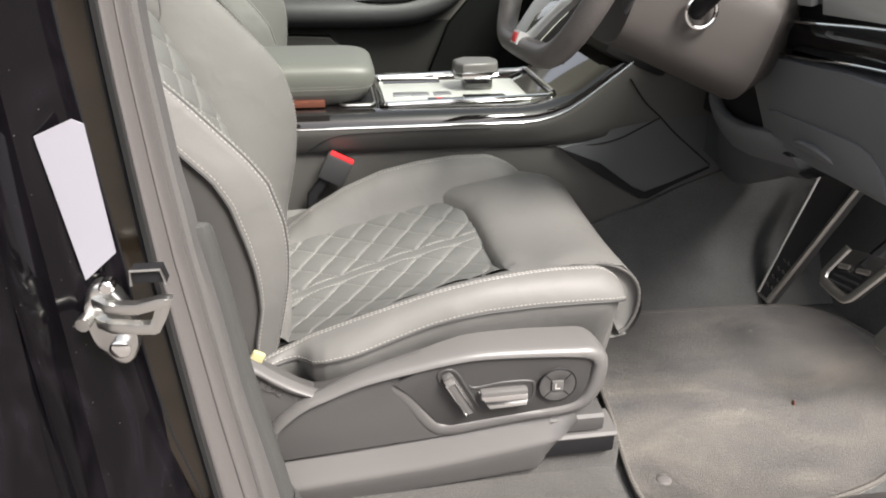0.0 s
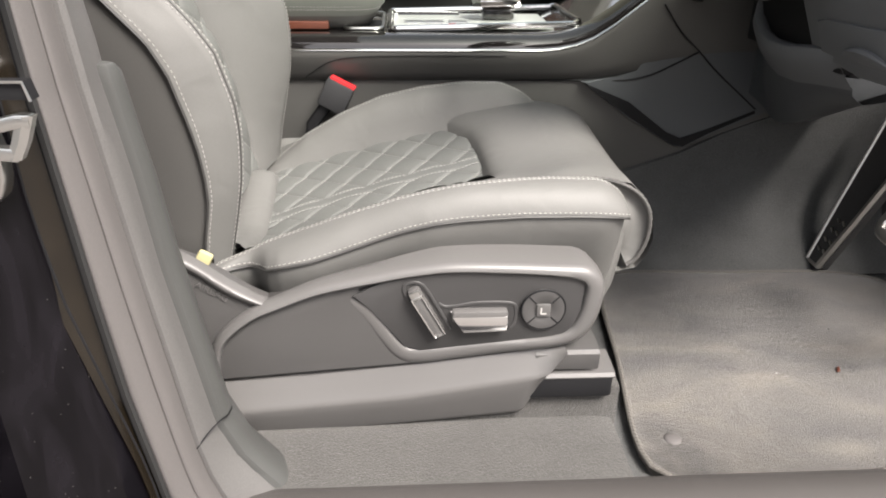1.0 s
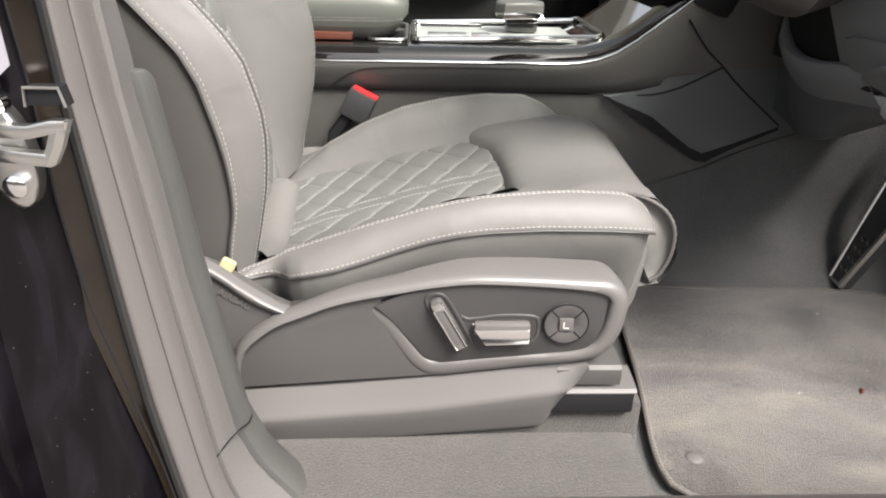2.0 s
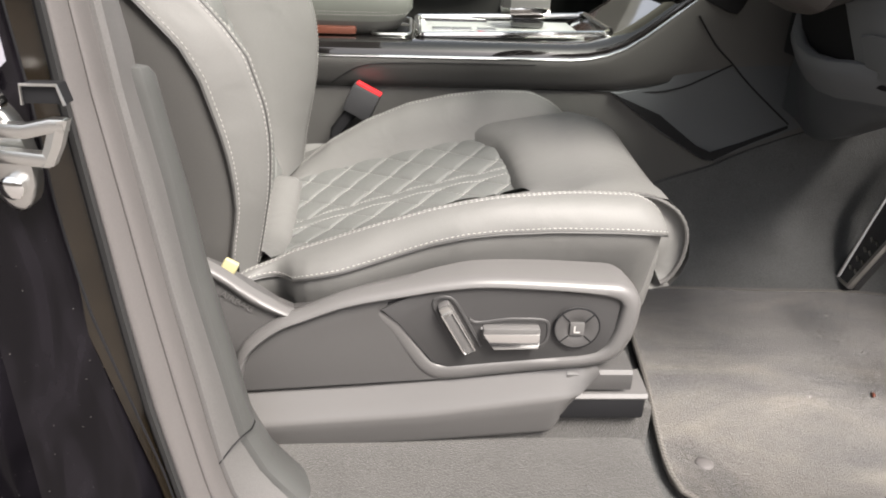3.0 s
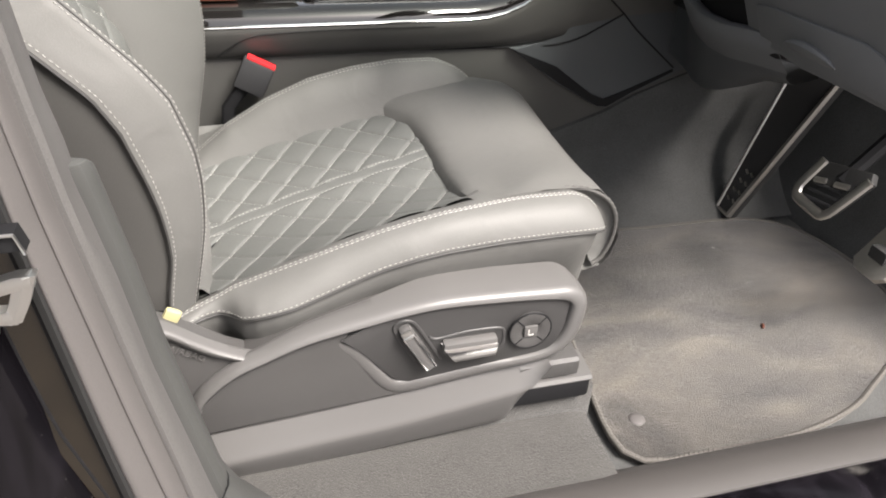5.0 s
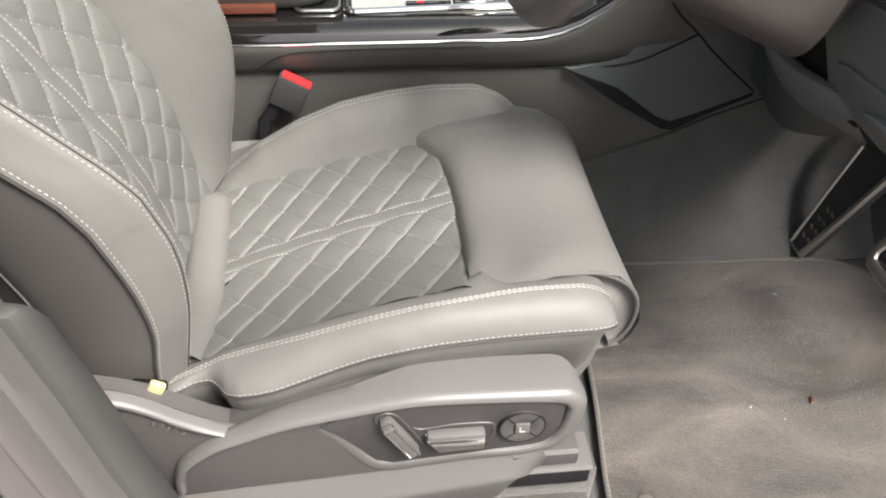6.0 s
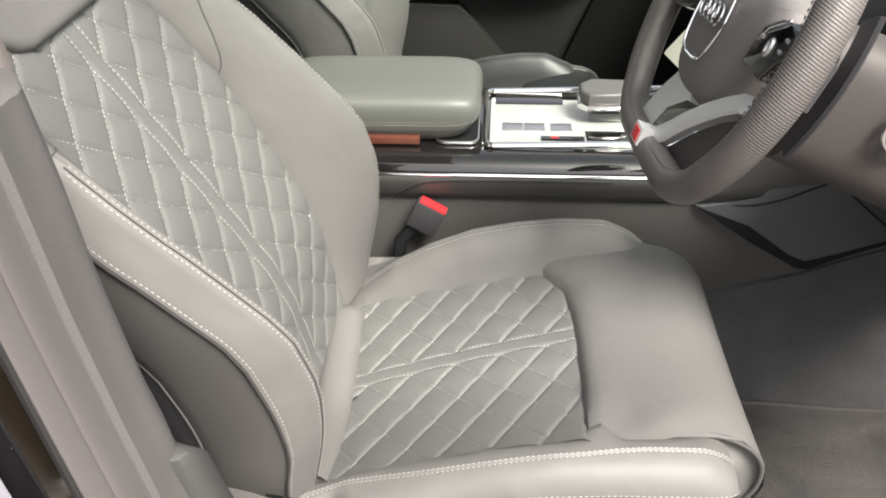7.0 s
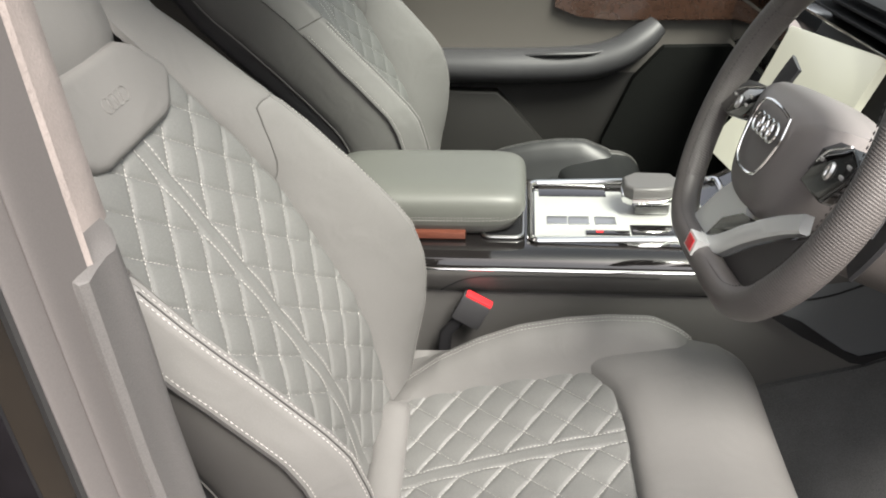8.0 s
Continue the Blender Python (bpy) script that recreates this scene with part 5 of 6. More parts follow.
# lower silver trim: an arm on the far side and a bar rising to the near side
def bar(line, half, high):
    """A flat bar lying on the wheel along a line of (a, b, d), with its half width at each point."""
    rows = []
    for k, p in enumerate(line):
        t = (line[min(k + 1, len(line) - 1)] - line[max(k - 1, 0)]).normalized()
        n = Vector((-t.y, t.x, 0))
        rows.append([W(p.x + n.x * h * half[k], p.y + n.y * h * half[k], p.z + e) for h, e in ((-1, -0.005), (-1, 0.6 * high), (-0.7, high), (0.7, high), (1, 0.6 * high), (1, -0.005))])
    bm = bmesh.new()
    return loft(bm, rows, ring=True, caps=True)


line = smooth_line([(-0.005, -0.060, 0.010), (0.020, -0.088, 0.010), (0.042, -0.112, 0.010), (0.056, -0.140, 0.012)], 12)
part("lower_spoke", bar(line, [0.034 - 0.008 * k / 11 for k in range(12)], 0.004), TRIM_SILVER, wheel, "satin silver lower spoke")
line = smooth_line([(0.048, -0.144, 0.014), (0.014, -0.138, 0.014), (-0.010, -0.122, 0.013), (-0.045, -0.090, 0.012), (-0.085, -0.060, 0.010), (-0.115, -0.042, 0.008)], 18)
part("spoke_bridge", bar(line, [0.013 - 0.004 * k / 17 for k in range(18)], 0.006), TRIM_SILVER, wheel, "satin silver bar under the hub")
bm = bmesh.new()
plate(bm, [(0.01, -0.150), (-0.02, -0.128), (-0.05, -0.10), (-0.09, -0.07), (-0.13, -0.048), (-0.158, -0.08), (-0.11, -0.145)], lambda a, b, d: W(a, b, 0.006 - d), 0.006, 0.002)
part("spoke_inlay", bm, SHELL_MID, wheel, "grey lower inlay")
bm = bmesh.new()
plate(bm, [(-0.022, -0.078), (0.012, -0.100), (0.026, -0.128), (0.004, -0.124), (-0.022, -0.100), (-0.055, -0.072)], lambda a, b, d: W(a, b, 0.0165 - d), 0.004, 0.001)
part("spoke_web", bm, PIANO, wheel, "gloss black web between the spokes")
bm = bmesh.new()
plate(bm, [(-0.004, -0.146), (0.024, -0.146), (0.026, -0.128), (-0.002, -0.128)], lambda a, b, d: W(a, b, 0.0335 - d), 0.02, 0.001)
part("spoke_badge", bm, TRIM_SILVER, wheel, "small silver badge")
bm = bmesh.new()
plate(bm, [(0.001, -0.144), (0.020, -0.144), (0.022, -0.131), (0.003, -0.131)], lambda a, b, d: W(a, b, 0.0345 - d), 0.002, 0.0005)
part("badge_red", bm, RED, wheel, "red badge mark")

# shift paddles behind the rim
for sg in (-1, 1):
    bm = bmesh.new()
    turn = [radians(q) for q in range(-22, 23, 4)]
    loft(bm, [[W(sg * r * math.cos(q), r * math.sin(q), d) for r, d in ((0.140, -0.030), (0.156, -0.027), (0.166, -0.026), (0.169, -0.028), (0.166, -0.031), (0.140, -0.034))] for q in turn], ring=True, caps=True)
    part("shift_paddle", bm, SHELL_DARK, wheel, "slim dark shift paddle")

# steering column shroud and stalk ring
column = thing("steering_column", (0.7, 1.21, 0.66), "grey plastic steering column shroud with stalk", "steering column")
bm = bmesh.new()
rows = []
for i in range(17):
    t = min(i / 11, 1.0)
    s = max(0.0, i / 11 - 1) / 0.4545
    c = Vector((0.605 + 0.195 * t + 0.12 * s, 1.19 + 0.16 * s, 0.655 - 0.075 * t))
    a, b = 0.058 + 0.008 * t + 0.05 * s, 0.070 + 0.009 * t - 0.004 * s
    rows.append([c + a * math.copysign(abs(math.cos(q)) ** 0.55, math.cos(q)) * WL + b * math.copysign(abs(math.sin(q)) ** 0.55, math.sin(q)) * Vector((0.28, 0, 0.96)) for q in [2 * math.pi * k / 32 for k in range(32)]])
loft(bm, rows, ring=True, caps=True)
part("shroud", bm, SHROUD, column, "grey plastic shroud")
RC = Vector((0.694, 1.119, 0.637))
bm = bmesh.new()
tube(bm, [RC + 0.021 * (math.cos(q) * Vector((0.94, 0.0, 0.34)) + math.sin(q) * Vector((-0.34, 0.0, 0.94))) for q in [2 * math.pi * k / 28 for k in range(28)]], 0.003, 8, up=(0, 1, 0), closed=True)
part("stalk_ring", bm, CHROME, column, "chrome ring round the stalk")
bm = bmesh.new()
tube(bm, [RC + Vector((0, 0.015, 0)), RC + Vector((0.004, -0.02, 0.02)), RC + Vector((0.01, -0.05, 0.05))], [0.014, 0.009, 0.008], 10, up=(0, 0, 1))
part("stalk", bm, BLACK, column, "black column stalk")

# ---- dashboard ----
dash = thing("dashboard", (0.95, YC, 0.5), "dark grey dashboard with gloss black and chrome trim", "dashboard", kind="structure")
bm = bmesh.new()
loft(bm, [[(x, y, z) for x, z in ((1.10, 0.44), (1.00, 0.50), (0.95, 0.56), (0.90, 0.60), (0.885, 0.64), (0.87, 0.68), (0.865, 0.72), (0.89, 0.76), (1.0, 0.79), (1.35, 0.80))] for y in (0.90, 1.2, 1.5, 1.8, 2.1, 2.4)])
part("dash_body", bm, DASH, dash, "dark grained dashboard")
KNEE = lambda a, b, d: Vector((0.885 - 0.22 * (b - 0.44) + d, a, b))
bm = bmesh.new()
plate(bm, [(0.86, 0.425), (0.86, 0.575), (1.02, 0.572), (1.225, 0.556), (1.262, 0.55), (1.255, 0.52), (1.215, 0.431), (1.10, 0.423)], KNEE, 0.05, 0.007, 3)
part("knee_panel", bm, DASH, dash, "dark plastic knee panel")
bm = bmesh.new()
plate(bm, [(0.93, 0.432), (0.945, 0.463), (0.97, 0.483), (1.0, 0.489), (1.175, 0.482), (1.20, 0.478), (1.185, 0.440), (1.05, 0.432)], lambda a, b, d: KNEE(a, b, d - 0.004), 0.01, 0.003)
part("fuse_lid", bm, DASH, dash, "dark lid in the knee panel")
bm = bmesh.new()
rows = []
for k in range(13):
    y = 1.035 + 0.10 * k / 12
    e = math.sin(math.pi * k / 12) ** 0.6
    rows.append([KNEE(y, 0.441 + dz * e + 0.004 * (1 - e), -0.004 - dd * e) for dz, dd in ((-0.002, -0.002), (0.003, 0.003), (0.009, 0.008), (0.015, 0.0095), (0.019, 0.006), (0.020, -0.002))])
loft(bm, rows)
part("release_handle", bm, DASH, dash, "moulded release handle")
bm = bmesh.new()
tube(bm, smooth_line([(0.872, 0.88, 0.592), (0.862, 1.03, 0.583), (0.86, 1.12, 0.572), (0.862, 1.225, 0.566), (0.872, 1.245, 0.575)], 20), 0.0035, 8, flat=0.6)
part("dash_strip", bm, CHROME, dash, "slim chrome strip")
bm = bmesh.new()
loft(bm, [[(x + 0.01, y, z + dz) for x, z in ((0.885, 0.572), (0.868, 0.576), (0.858, 0.59), (0.856, 0.604), (0.866, 0.612))] for y, dz in ((0.88, 0.010), (1.0, 0.006), (1.1, 0.0), (1.2, -0.004), (1.30, -0.006))])
part("dash_trim", bm, PIANO, dash, "gloss black dash trim")
bm = bmesh.new()
tube(bm, smooth_line([(0.862, 0.88, 0.640), (0.855, 1.0, 0.632), (0.852, 1.1, 0.622), (0.855, 1.20, 0.612), (0.868, 1.25, 0.612)], 20), 0.004, 8, flat=0.6)
part("vent_frame", bm, CHROME, dash, "chrome lower edge of the air vent")
# pale plates added to paint bright sky mirrored in the dash end
for sy, sw in ((1.035, 0.18), (1.185, 0.07)):
    bm = bmesh.new()
    box(bm, (0.872, sy, 0.660), (0.012, sw, 0.05), 0.003, pose(0, 0, 0, -3, -12, 0))
    part("reflection_plate", bm, SILVER, dash, "pale plate painting sky reflected in the gloss dash")
bm = bmesh.new()
box(bm, (0.915, 1.06, 0.665), (0.06, 0.33, 0.085), 0.006, pose(0, 0, 0, -3, 0, 0))
part("vent_box", bm, BLACK, dash, "dark air vent opening")
# pocket lip under the column
rows, skirt = [], []
LIP = ((1.50, 0.94, 0.60, 0.31), (1.455, 0.925, 0.55, 0.305), (1.425, 0.905, 0.51, 0.30), (1.405, 0.888, 0.478, 0.295), (1.385, 0.876, 0.452, 0.288), (1.35, 0.870, 0.434, 0.288), (1.31, 0.868, 0.4265, 0.300), (1.26, 0.870, 0.427, 0.325), (1.21, 0.876, 0.434, 0.355), (1.15, 0.888, 0.44, 0.37))
for y, x0, z0, low in LIP:
    rows.append([(x0 + 0.034, y, z0 - 0.03), (x0 + 0.026, y, z0 + 0.002), (x0 + 0.018, y, z0 + 0.009), (x0 + 0.009, y, z0 + 0.010), (x0 + 0.002, y, z0 + 0.006), (x0, y, z0 - 0.002), (x0 + 0.004, y, z0 - 0.014), (x0 + 0.013, y, z0 - 0.027), (x0 + 0.028, y, z0 - 0.045)])
    e = Vector((0.95, y + 0.02, low))
    f = Vector((x0 + 0.028, y, z0 - 0.045))
    skirt.append([f + Vector((-0.001, 0, 0.003)), f.lerp(e, 0.35) + Vector((-0.006, 0, 0)), f.lerp(e, 0.7) + Vector((-0.005, 0, 0)), e, e + Vector((0.03, 0, 0.004)), e + Vector((0.2, 0, 0.06))])
bm = bmesh.new()
loft(bm, rows)
part("pocket_lip", bm, DASH, dash, "rounded lip of the open dash pocket")
bm = bmesh.new()
loft(bm, skirt)
part("lower_cover", bm, TRIM, dash, "dark cover under the dash pocket")
# solid black block behind the lip paints the pocket's dark inside
bm = bmesh.new()
box(bm, (0.972, 1.29, 0.47), (0.16, 0.28, 0.11), 0.006)
part("pocket_shade", bm, BLACK, dash, "black block painting the shade inside the open pocket")
# centre screens: corner, then the edges across and down
for nm, corner, across, down in (("upper_screen", (0.731, 1.80, 0.686), (0.024, -0.30, 0.023), (-0.038, 0, -0.103)), ("lower_screen", (0.688, 1.785, 0.572), (0.02, -0.27, 0.02), (-0.072, 0, -0.095))):
    o, a, d = Vector(corner), Vector(across), Vector(down)
    n = a.cross(d).normalized()
    n = n if n.x < 0 else -n
    bm = bmesh.new()
    plate(bm, [(0.02, 0), (0.98, 0), (1, 0.05), (1, 0.95), (0.98, 1), (0.02, 1), (0, 0.95), (0, 0.05)], lambda u, v, t: o + u * a + v * d - n * t, 0.012, 0.0015)
    part(nm, bm, SCREEN, dash, "touch screen with reflected daylight painted in as a cream glow")
bm = bmesh.new()
box(bm, (0.815, YC, 0.60), (0.14, 0.33, 0.25), 0.02, pose(0, 0, 0, 0, 22, 0))
part("centre_stack", bm, BLACK, dash, "gloss black centre stack")
for k in range(4):
    bm = bmesh.new()
    box(bm, (0.775 + 0.006 * k, YC, 0.712 + 0.014 * k), (0.05, 0.38, 0.004), 0.001)
    part("vent_slat", bm, BLACK if k else CHROME, dash, "slim air vent slat")
bm = bmesh.new()
loft(bm, [[(x, y, z) for x, z in ((0.80, 0.52), (0.79, 0.56), (0.79, 0.60), (0.80, 0.63))] for y in (1.83, 2.0, 2.2, 2.38)])
part("passenger_trim", bm, PIANO, dash, "gloss black passenger trim")
bm = bmesh.new()
loft(bm, [[(x, y, z) for x, z in ((0.795, 0.512), (0.788, 0.518), (0.79, 0.526))] for y in (1.83, 2.0, 2.2, 2.38)])
part("passenger_strip", bm, CHROME, dash, "slim chrome strip")
bm = bmesh.new()
box(bm, (0.93, 2.1, 0.36), (0.22, 0.55, 0.30), 0.03)
part("glove_box", bm, SHELL_DARK, dash, "dark glove box")

# footwell front wall
bm = bmesh.new()
loft(bm, [[(x, y, z) for x, z in ((1.235, -0.02), (1.26, 0.05), (1.305, 0.22), (1.35, 0.45), (1.37, 0.7))] for y in (0.80, 1.2, 1.6, 2.0, 2.5)])
tagged(part("firewall_carpet", bm, DARK_CARPET, None), "dark carpet up the footwell wall", "carpet", kind="structure")

# ---- pedals ----
rest = thing("foot_rest", (1.12, 1.38, 0.05), "steel-edged foot rest pedal with rubber ribs", "pedal", "pedals")
FR = lambda a, b, d: Vector((1.087 + 0.085 * b - 0.93 * d, 1.392 + a, 0.012 + 0.225 * b + 0.36 * d))
bm = bmesh.new()
plate(bm, [(0.022, 0.0), (-0.016, 0.0), (-0.030, 0.4), (-0.050, 1.0), (-0.060, 1.3), (0.050, 1.3), (0.043, 1.0), (0.033, 0.5)], lambda a, b, d: FR(a, b, -d), 0.02, 0.003)
part("pedal_pad", bm, PANEL, rest, "black rubber face")
for name, pts in (("steel_edge", [(-0.016, 0.0), (-0.021, 0.15), (-0.030, 0.4), (-0.050, 1.0), (-0.060, 1.3)]), ("steel_edge", [(0.022, 0.0), (0.035, 0.5), (0.045, 1.0), (0.052, 1.3)]), ("steel_edge", [(0.024, 0.0), (-0.018, 0.0)])):
    bm = bmesh.new()
    tube(bm, [FR(a, b, 0.001) for a, b in pts], 0.0065 if pts[0][0] < 0 else 0.0035, 6, up=(1, 0, 0))
    part(name, bm, STEEL, rest, "brushed steel edge")
for k in range(4):
    for da in (-0.006, 0.010):
        bm = bmesh.new()
        b = 0.11 + 0.085 * k
        tube(bm, [FR(da - 0.004 - 0.016 * b, b, 0.002), FR(da + 0.004 - 0.012 * b, b + 0.02, 0.002)], 0.0022, 6, up=(1, 0, 0))
        part("grip_stud", bm, STEEL, rest, "small bright grip stud")

bm = bmesh.new()
plate(bm, [(0.020, 0.02), (-0.013, 0.02), (-0.011, -0.10), (0.016, -0.10)], lambda a, b, d: FR(a, b, -d), 0.018, 0.004)
part("rubber_toe", bm, RUBBER, rest, "black rubber toe below the steel")
brake = thing("brake_pedal", (1.06, 1.13, 0.2), "steel-framed brake pedal with black rubber pad", "pedal", "pedals")
BF = lambda a, b, d: Vector((1.052 + 0.5 * (b - 0.21) + 0.85 * d, a, b - 0.5 * d))
shape = [(1.137 + 0.84 * (a - 1.137), 0.212 + 0.84 * (b - 0.212)) for a, b in [(1.185, 0.242), (1.195, 0.188), (1.191, 0.176), (1.180, 0.168), (1.122, 0.165), (1.109, 0.170), (1.101, 0.182), (1.078, 0.250), (1.088, 0.264)]]
bm = bmesh.new()
plate(bm, shape, lambda a, b, d: BF(a, b, d + 0.002), 0.014, 0.003)
part("pedal_pad", bm, RUBBER, brake, "black rubber pad")
bm = bmesh.new()
tube(bm, smooth_line([BF(a, b, -0.001) for a, b in shape[:8]], 40), 0.0085, 8, flat=0.5, up=(-0.85, 0, 0.5))
part("steel_frame", bm, STEEL, brake, "brushed steel frame")
for y0, z0, y1, z1 in ((1.170, 0.208, 1.150, 0.214), (1.134, 0.217, 1.110, 0.2235)):
    bm = bmesh.new()
    tube(bm, [BF(y0, z0, -0.001), BF(y1, z1, -0.001)], 0.0048, 6, flat=0.6, up=(-0.85, 0, 0.5))
    part("steel_bar", bm, STEEL, brake, "bright steel bar")
for k in range(3):
    bm = bmesh.new()
    z = 0.178 + 0.011 * k
    tube(bm, [BF(1.170, z + 0.004, 0.001), BF(1.116, z + 0.012, 0.001)], 0.0026, 6, flat=0.7, up=(-0.85, 0, 0.5))
    part("rubber_rib", bm, SHELL_DARK, brake)
bm = bmesh.new()
tube(bm, [BF(1.135, 0.225, 0.01), Vector((1.13, 1.13, 0.30)), Vector((1.15, 1.13, 0.45))], 0.012, 8, up=(0, 1, 0))
part("pedal_arm", bm, BLACK, brake)
acc = thing("accelerator_pedal", (1.08, 0.99, 0.1), "steel-framed accelerator pedal with rubber studs", "pedal", "pedals")
AP = lambda a, b, d: Vector((1.052 + 0.6 * b - 0.78 * d, 0.995 + 1.15 * a, 0.205 + 0.78 * b + 0.6 * d))
bm = bmesh.new()
plate(bm, [(0.026, 0.10), (0.026, -0.055), (0.016, -0.066), (-0.016, -0.066), (-0.026, -0.055), (-0.026, 0.10)], lambda a, b, d: AP(a, b, -d), 0.012, 0.004)
part("pedal_plate", bm, STEEL, acc, "brushed steel plate")
for k in range(3):
    bm = bmesh.new()
    box(bm, AP(0, -0.03 + 0.04 * k, 0.001), (0.016, 0.03, 0.02), 0.003)
    part("rubber_stud", bm, RUBBER, acc)

bm = bmesh.new()
tube(bm, [AP(0, 0.0, -0.012), Vector((1.20, 0.995, 0.16)), Vector((1.26, 0.995, 0.14))], 0.012, 8, up=(0, 1, 0))
part("pedal_arm", bm, BLACK, acc)
# ---- door striker, label ----
striker = thing("door_striker", (0.03, 0.74, 0.46), "bright metal door striker loop bolted to the pillar", "door striker")
bm = bmesh.new()
plate(bm, [(0.018 * math.cos(q), 0.039 * math.sin(q)) for q in [2 * math.pi * k / 24 for k in range(24)]], lambda a, b, d: Vector((0.018 + a - 0.1 * b, 0.733 + d, 0.452 + b)), 0.014, 0.004, 3)
part("base_plate", bm, SATIN, striker, "zinc-plated base")
bm = bmesh.new()
loft(bm, [[p + Vector((0, y, z)) for y, z in ((-0.004, -0.0045), (-0.0055, 0.0), (-0.004, 0.0045), (0.004, 0.0045), (0.0055, 0.0), (0.004, -0.0045))] for p in [Vector(q) for q in ((0.008, 0.735, 0.476), (0.022, 0.723, 0.4755), (0.045, 0.721, 0.475), (0.062, 0.721, 0.479), (0.070, 0.722, 0.4785))]], ring=True, caps=True)
loft(bm, [[p + Vector((0, y, z)) for y, z in ((-0.004, -0.0045), (-0.0055, 0.0), (-0.004, 0.0045), (0.004, 0.0045), (0.0055, 0.0), (0.004, -0.0045))] for p in [Vector(q) for q in ((0.008, 0.735, 0.457), (0.022, 0.723, 0.458), (0.040, 0.721, 0.457), (0.056, 0.722, 0.455))]], ring=True, caps=True)
loft(bm, [[p + Vector((x, y, 0)) for x, y in ((-0.0055, -0.0035), (0.0, -0.0055), (0.0055, -0.0035), (0.0055, 0.0035), (0.0, 0.0055), (-0.0055, 0.0035))] for p in [Vector(q) for q in ((0.053, 0.722, 0.4515), (0.060, 0.722, 0.464), (0.0675, 0.722, 0.4825))]], ring=True, caps=True)
part("loop", bm, SATIN, striker, "thick polished loop")
for bz, br in ((0.432, 0.0085), (0.49, 0.006)):
    bm = bmesh.new()
    tube(bm, [Vector((0.022, 0.738, bz)), Vector((0.022, 0.728, bz)), Vector((0.022, 0.7265, bz))], [br, br, 0.75 * br], 12, up=(0, 0, 1))
    part("bolt", bm, CHROME, striker, "bright bolt head")
bm = bmesh.new()
tube(bm, [Vector((0.002, 0.735, 0.461)), Vector((0.0, 0.722, 0.461))], 0.006, 10, up=(0, 0, 1))
part("stop_pin", bm, SATIN, striker)
bm = bmesh.new()
plate(bm, [(0.040, 0.489), (0.041, 0.502), (0.064, 0.502), (0.067, 0.489)], lambda a, b, d: Vector((a, 0.734 + d, b)), 0.012, 0.002)
part("latch_buffer", bm, BLACK, striker, "black plastic buffer")
bm = bmesh.new()
tube(bm, [Vector((0.040, 0.732, 0.489)), Vector((0.041, 0.732, 0.502)), Vector((0.064, 0.732, 0.502)), Vector((0.067, 0.732, 0.489))], 0.0012, 6, up=(0, 1, 0))
part("buffer_edge", bm, SATIN, striker, "light satin edge")
bm = bmesh.new()
plate(bm, [(-0.008, 0.612), (0.020, 0.624), (0.028, 0.620), (0.031, 0.515), (0.004, 0.492)], lambda a, b, d: Vector((a, 0.7405 + d, b)), 0.001)
tagged(part("sticker", bm, LABEL, None), "plain white sticker on the black pillar", "sticker")
# rear door skin behind the pillar
rows = []
for z in (-0.3, -0.1, 0.05, 0.2, 0.35, 0.5, 0.6):
    y0 = 0.675 + 0.10 * ease((0.12 - z) / 0.4) + 0.04 * ease((z - 0.3) / 0.4)
    rows.append([(-0.028, y0 + 0.05, z), (-0.03, y0 + 0.012, z), (-0.034, y0 + 0.003, z), (-0.042, y0, z), (-0.3, y0 - 0.015, z), (-0.9, y0, z)])
bm = bmesh.new()
loft(bm, rows)
tagged(part("rear_door", bm, PAINT, None), "glossy black painted rear door, closed", "car door", kind="structure")

# ---- far door ----
door = thing("passenger_door", (0.4, 2.45, 0.4), "grey passenger door lining with armrest and wood trim", "car door", kind="structure")
bm = bmesh.new()
loft(bm, [[(x, 2.46 - b, z) for b, z in ((0.02, 0.425), (0.018, 0.45), (0.01, 0.50), (0.02, 0.60), (0.03, 0.70), (0.0, 0.74))] for x in np.linspace(-0.05, 0.95, 12)])
part("door_panel", bm, DOOR, door, "brownish grey upper door lining")
bm = bmesh.new()
loft(bm, [[(x, 2.46 - b, z) for b, z in ((0.0, 0.0), (0.02, 0.12), (0.03, 0.26), (0.026, 0.38), (0.018, 0.428))] for x in np.linspace(-0.05, 0.95, 12)])
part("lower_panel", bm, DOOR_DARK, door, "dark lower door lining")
bm = bmesh.new()
tube(bm, smooth_line([(-0.05, 2.43, 0.455), (0.2, 2.41, 0.455), (0.42, 2.41, 0.458), (0.52, 2.41, 0.48), (0.585, 2.42, 0.52), (0.62, 2.43, 0.55)], 24), [0.056] * 17 + [0.055, 0.054, 0.053, 0.051, 0.048, 0.043, 0.035], 16, flat=0.8)
part("door_armrest", bm, SHELL_DARK, door, "padded door armrest")
bm = bmesh.new()
tube(bm, smooth_line([(0.26, 2.39, 0.485), (0.34, 2.365, 0.495), (0.45, 2.365, 0.497), (0.50, 2.385, 0.50)], 14), [0.003 + 0.006 * math.sin(math.pi * k / 13) for k in range(14)], 8, flat=0.7)
part("door_pull", bm, SHELL_DARK, door, "dark inset door pull")
bm = bmesh.new()
plate(bm, [(-0.04, 0.395), (0.213, 0.387), (0.25, 0.35), (0.339, 0.241), (0.40, 0.16), (0.40, 0.02), (-0.04, 0.02)], lambda a, b, d: Vector((a, 2.395 + d, b)), 0.04, 0.006, 3)
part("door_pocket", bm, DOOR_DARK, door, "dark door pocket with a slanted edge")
# black sheet added where the passenger footwell lies in shade
bm = bmesh.new()
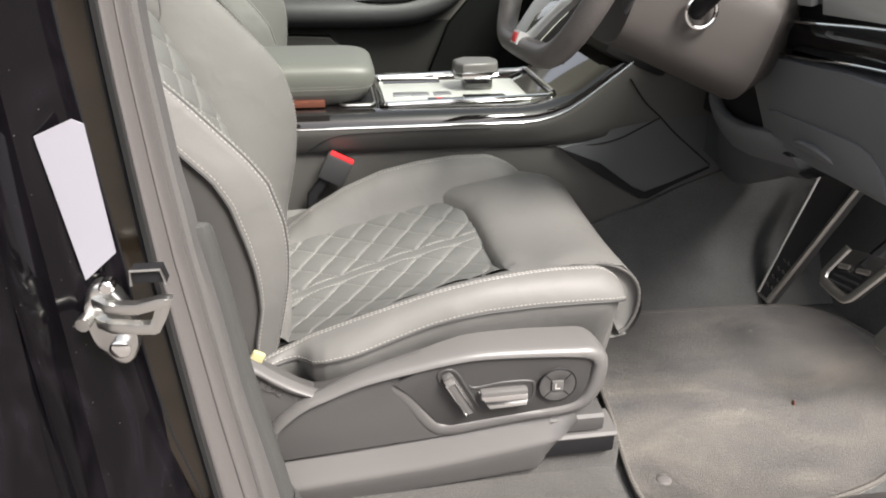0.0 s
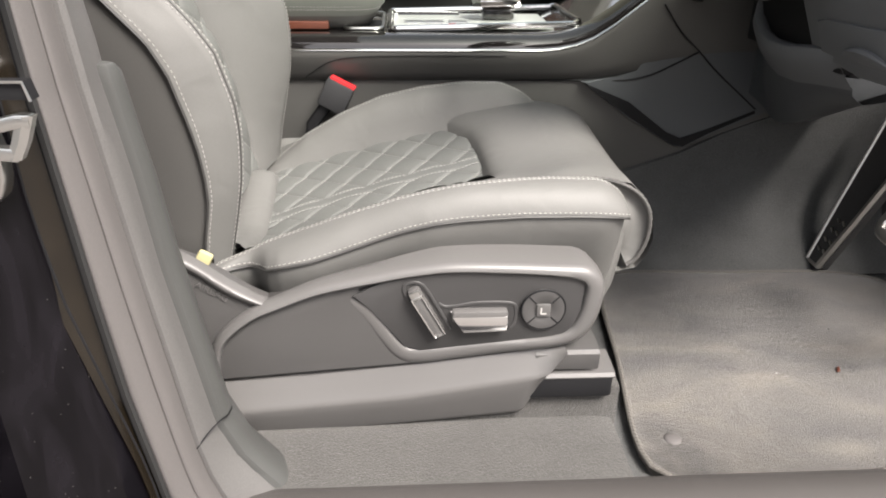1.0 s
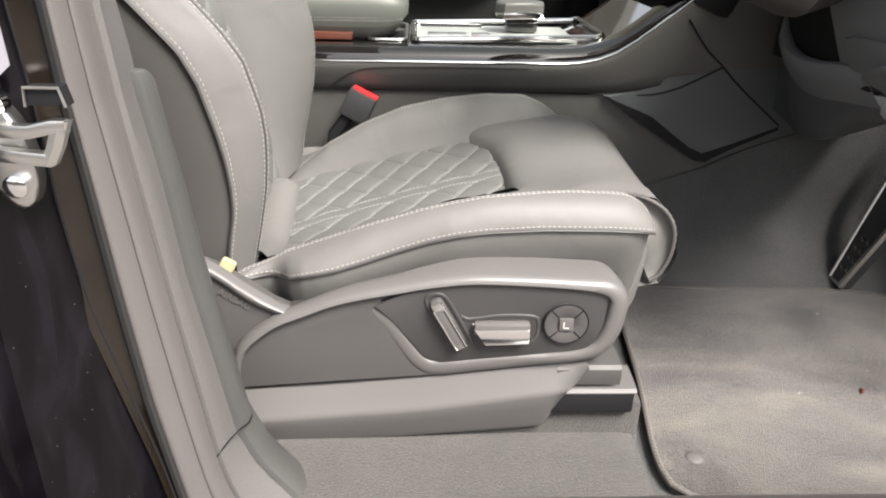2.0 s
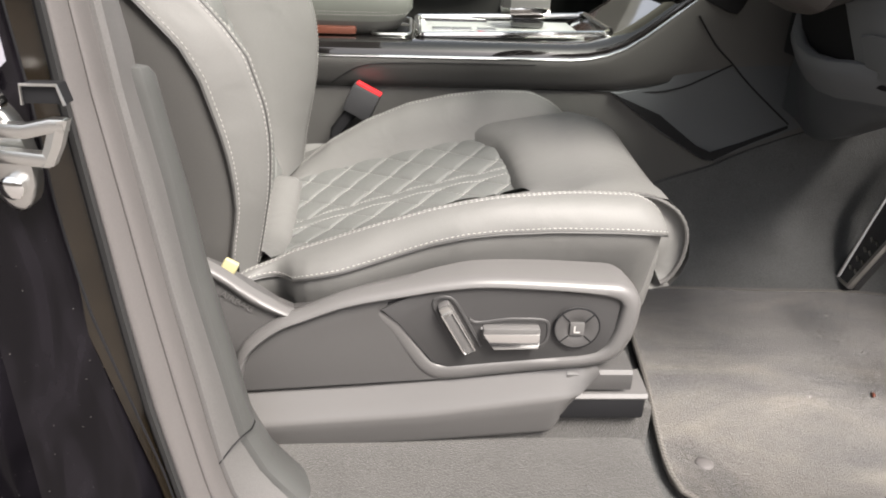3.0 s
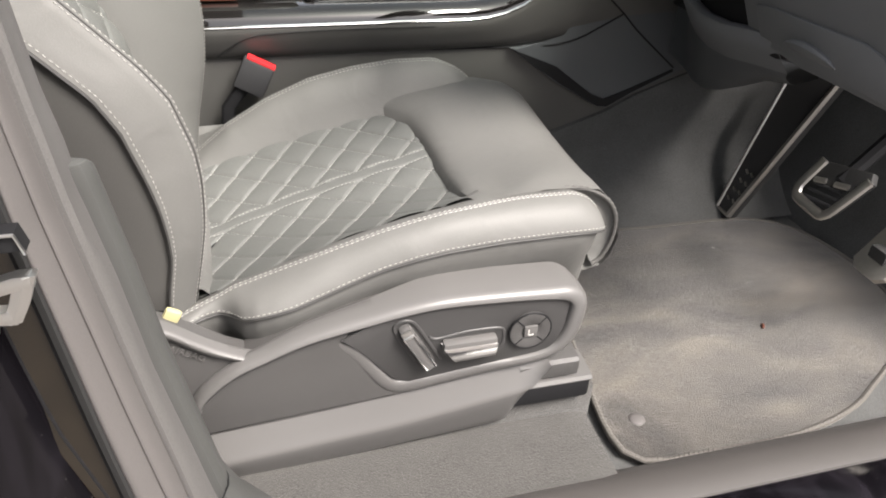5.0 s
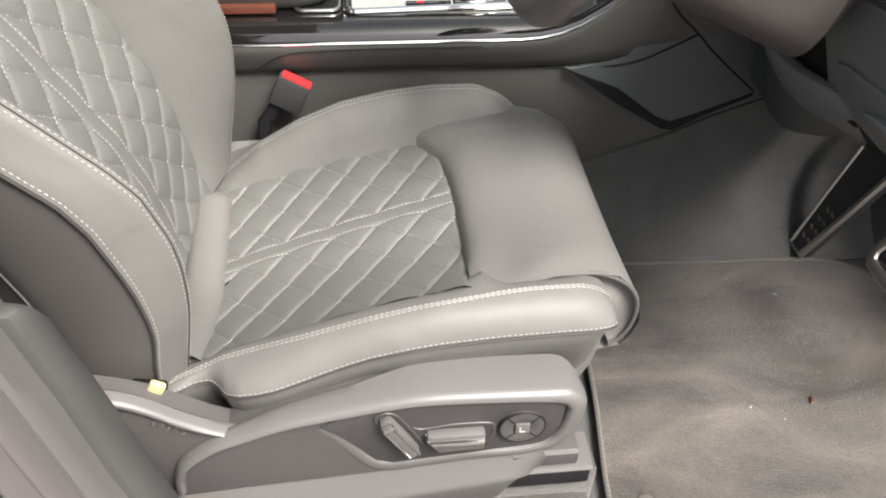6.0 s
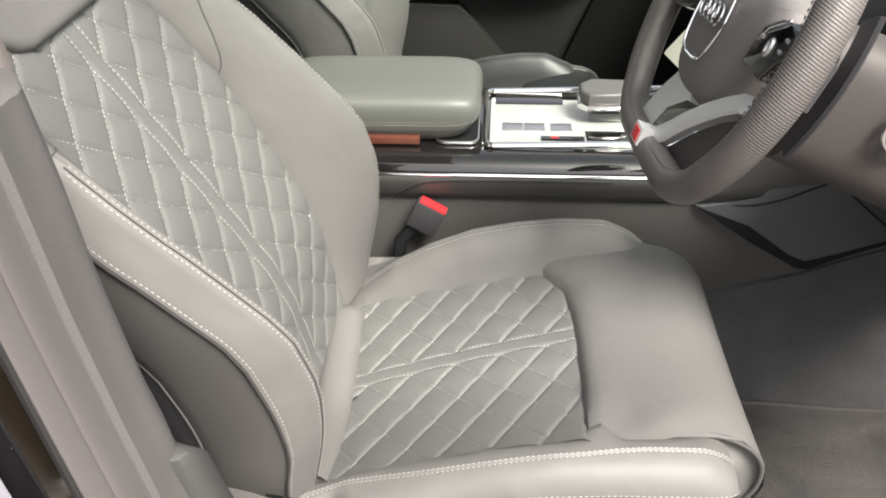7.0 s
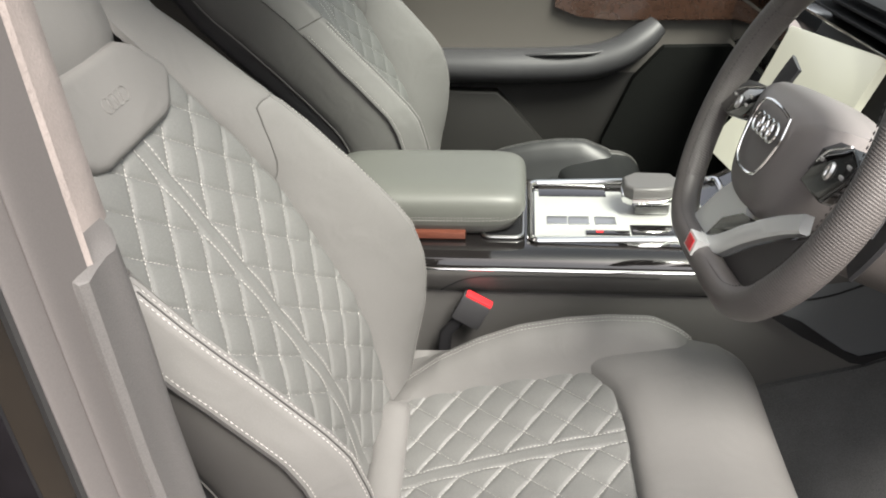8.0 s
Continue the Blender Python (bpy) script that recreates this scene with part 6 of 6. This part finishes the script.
plate(bm, [(0.50, 0.02), (0.50, 0.25), (0.57, 0.42), (0.64, 0.50), (0.98, 0.50), (0.98, 0.02)], lambda a, b, d: Vector((a, 2.40 + d, b)), 0.03)
part("footwell_shade", bm, SHADE_BLACK, door, "black sheet painting the shade of the passenger footwell")
bm = bmesh.new()
loft(bm, [[(x, 2.425, z + dz) for dz in (0.0, 0.06)] for x, z in ((0.36, 0.60), (0.42, 0.575), (0.5, 0.565), (0.9, 0.56))])
part("wood_trim", bm, WOOD, door, "dark wood trim strip")

bm = bmesh.new()
loft(bm, [[(x, y, z) for x, z in ((0.20, 1.25), (0.6, 1.13), (1.0, 0.97), (1.35, 0.80))] for y in (1.0, 1.3, 1.7, 2.1, 2.44)])
tagged(part("windscreen", bm, GLASS, None), "tinted windscreen sloping over the dashboard", "windscreen", kind="structure")
# opaque panes added to keep daylight out of the rear cabin
slab("rear_window", (-1.6, 0.80, 0.58), (-0.06, 0.81, 1.25), PIANO, "opaque dark pane in the rear door, added to darken the cabin", "car window")
slab("far_rear_window", (-1.6, 2.45, 0.69), (-0.10, 2.46, 1.25), PIANO, "opaque dark pane in the far rear door, added to darken the cabin", "car window")
slab("tailgate", (-1.70, 0.85, -0.05), (-1.64, 2.46, 1.25), BLACK, "dark tailgate closing the luggage space")
# roof sides, far pillar and rear bulkhead close the cabin
slab("rear_bulkhead", (-1.62, 0.85, -0.05), (-1.55, 2.46, 0.75), DARK_CARPET, "dark carpeted luggage bulkhead")
slab("far_pillar", (-0.16, 2.40, -0.05), (-0.05, 2.5, 1.25), SHELL_DARK, "dark grey far door pillar", "car pillar")
slab("far_rear_door", (-1.55, 2.43, -0.05), (-0.16, 2.5, 0.7), DOOR, "grey far rear door lining", "car door")

# all of the plan in metres
for me in bpy.data.meshes:
    me.transform(Matrix.Scale(SIZE, 4))
letters.data.size *= SIZE
letters.data.extrude *= SIZE
for ob in scene.objects:
    if ob.type in ("MESH", "EMPTY", "FONT"):
        ob.location *= SIZE
        shift = ob.matrix_parent_inverse.translation * SIZE
        ob.matrix_parent_inverse = Matrix.Translation(shift)
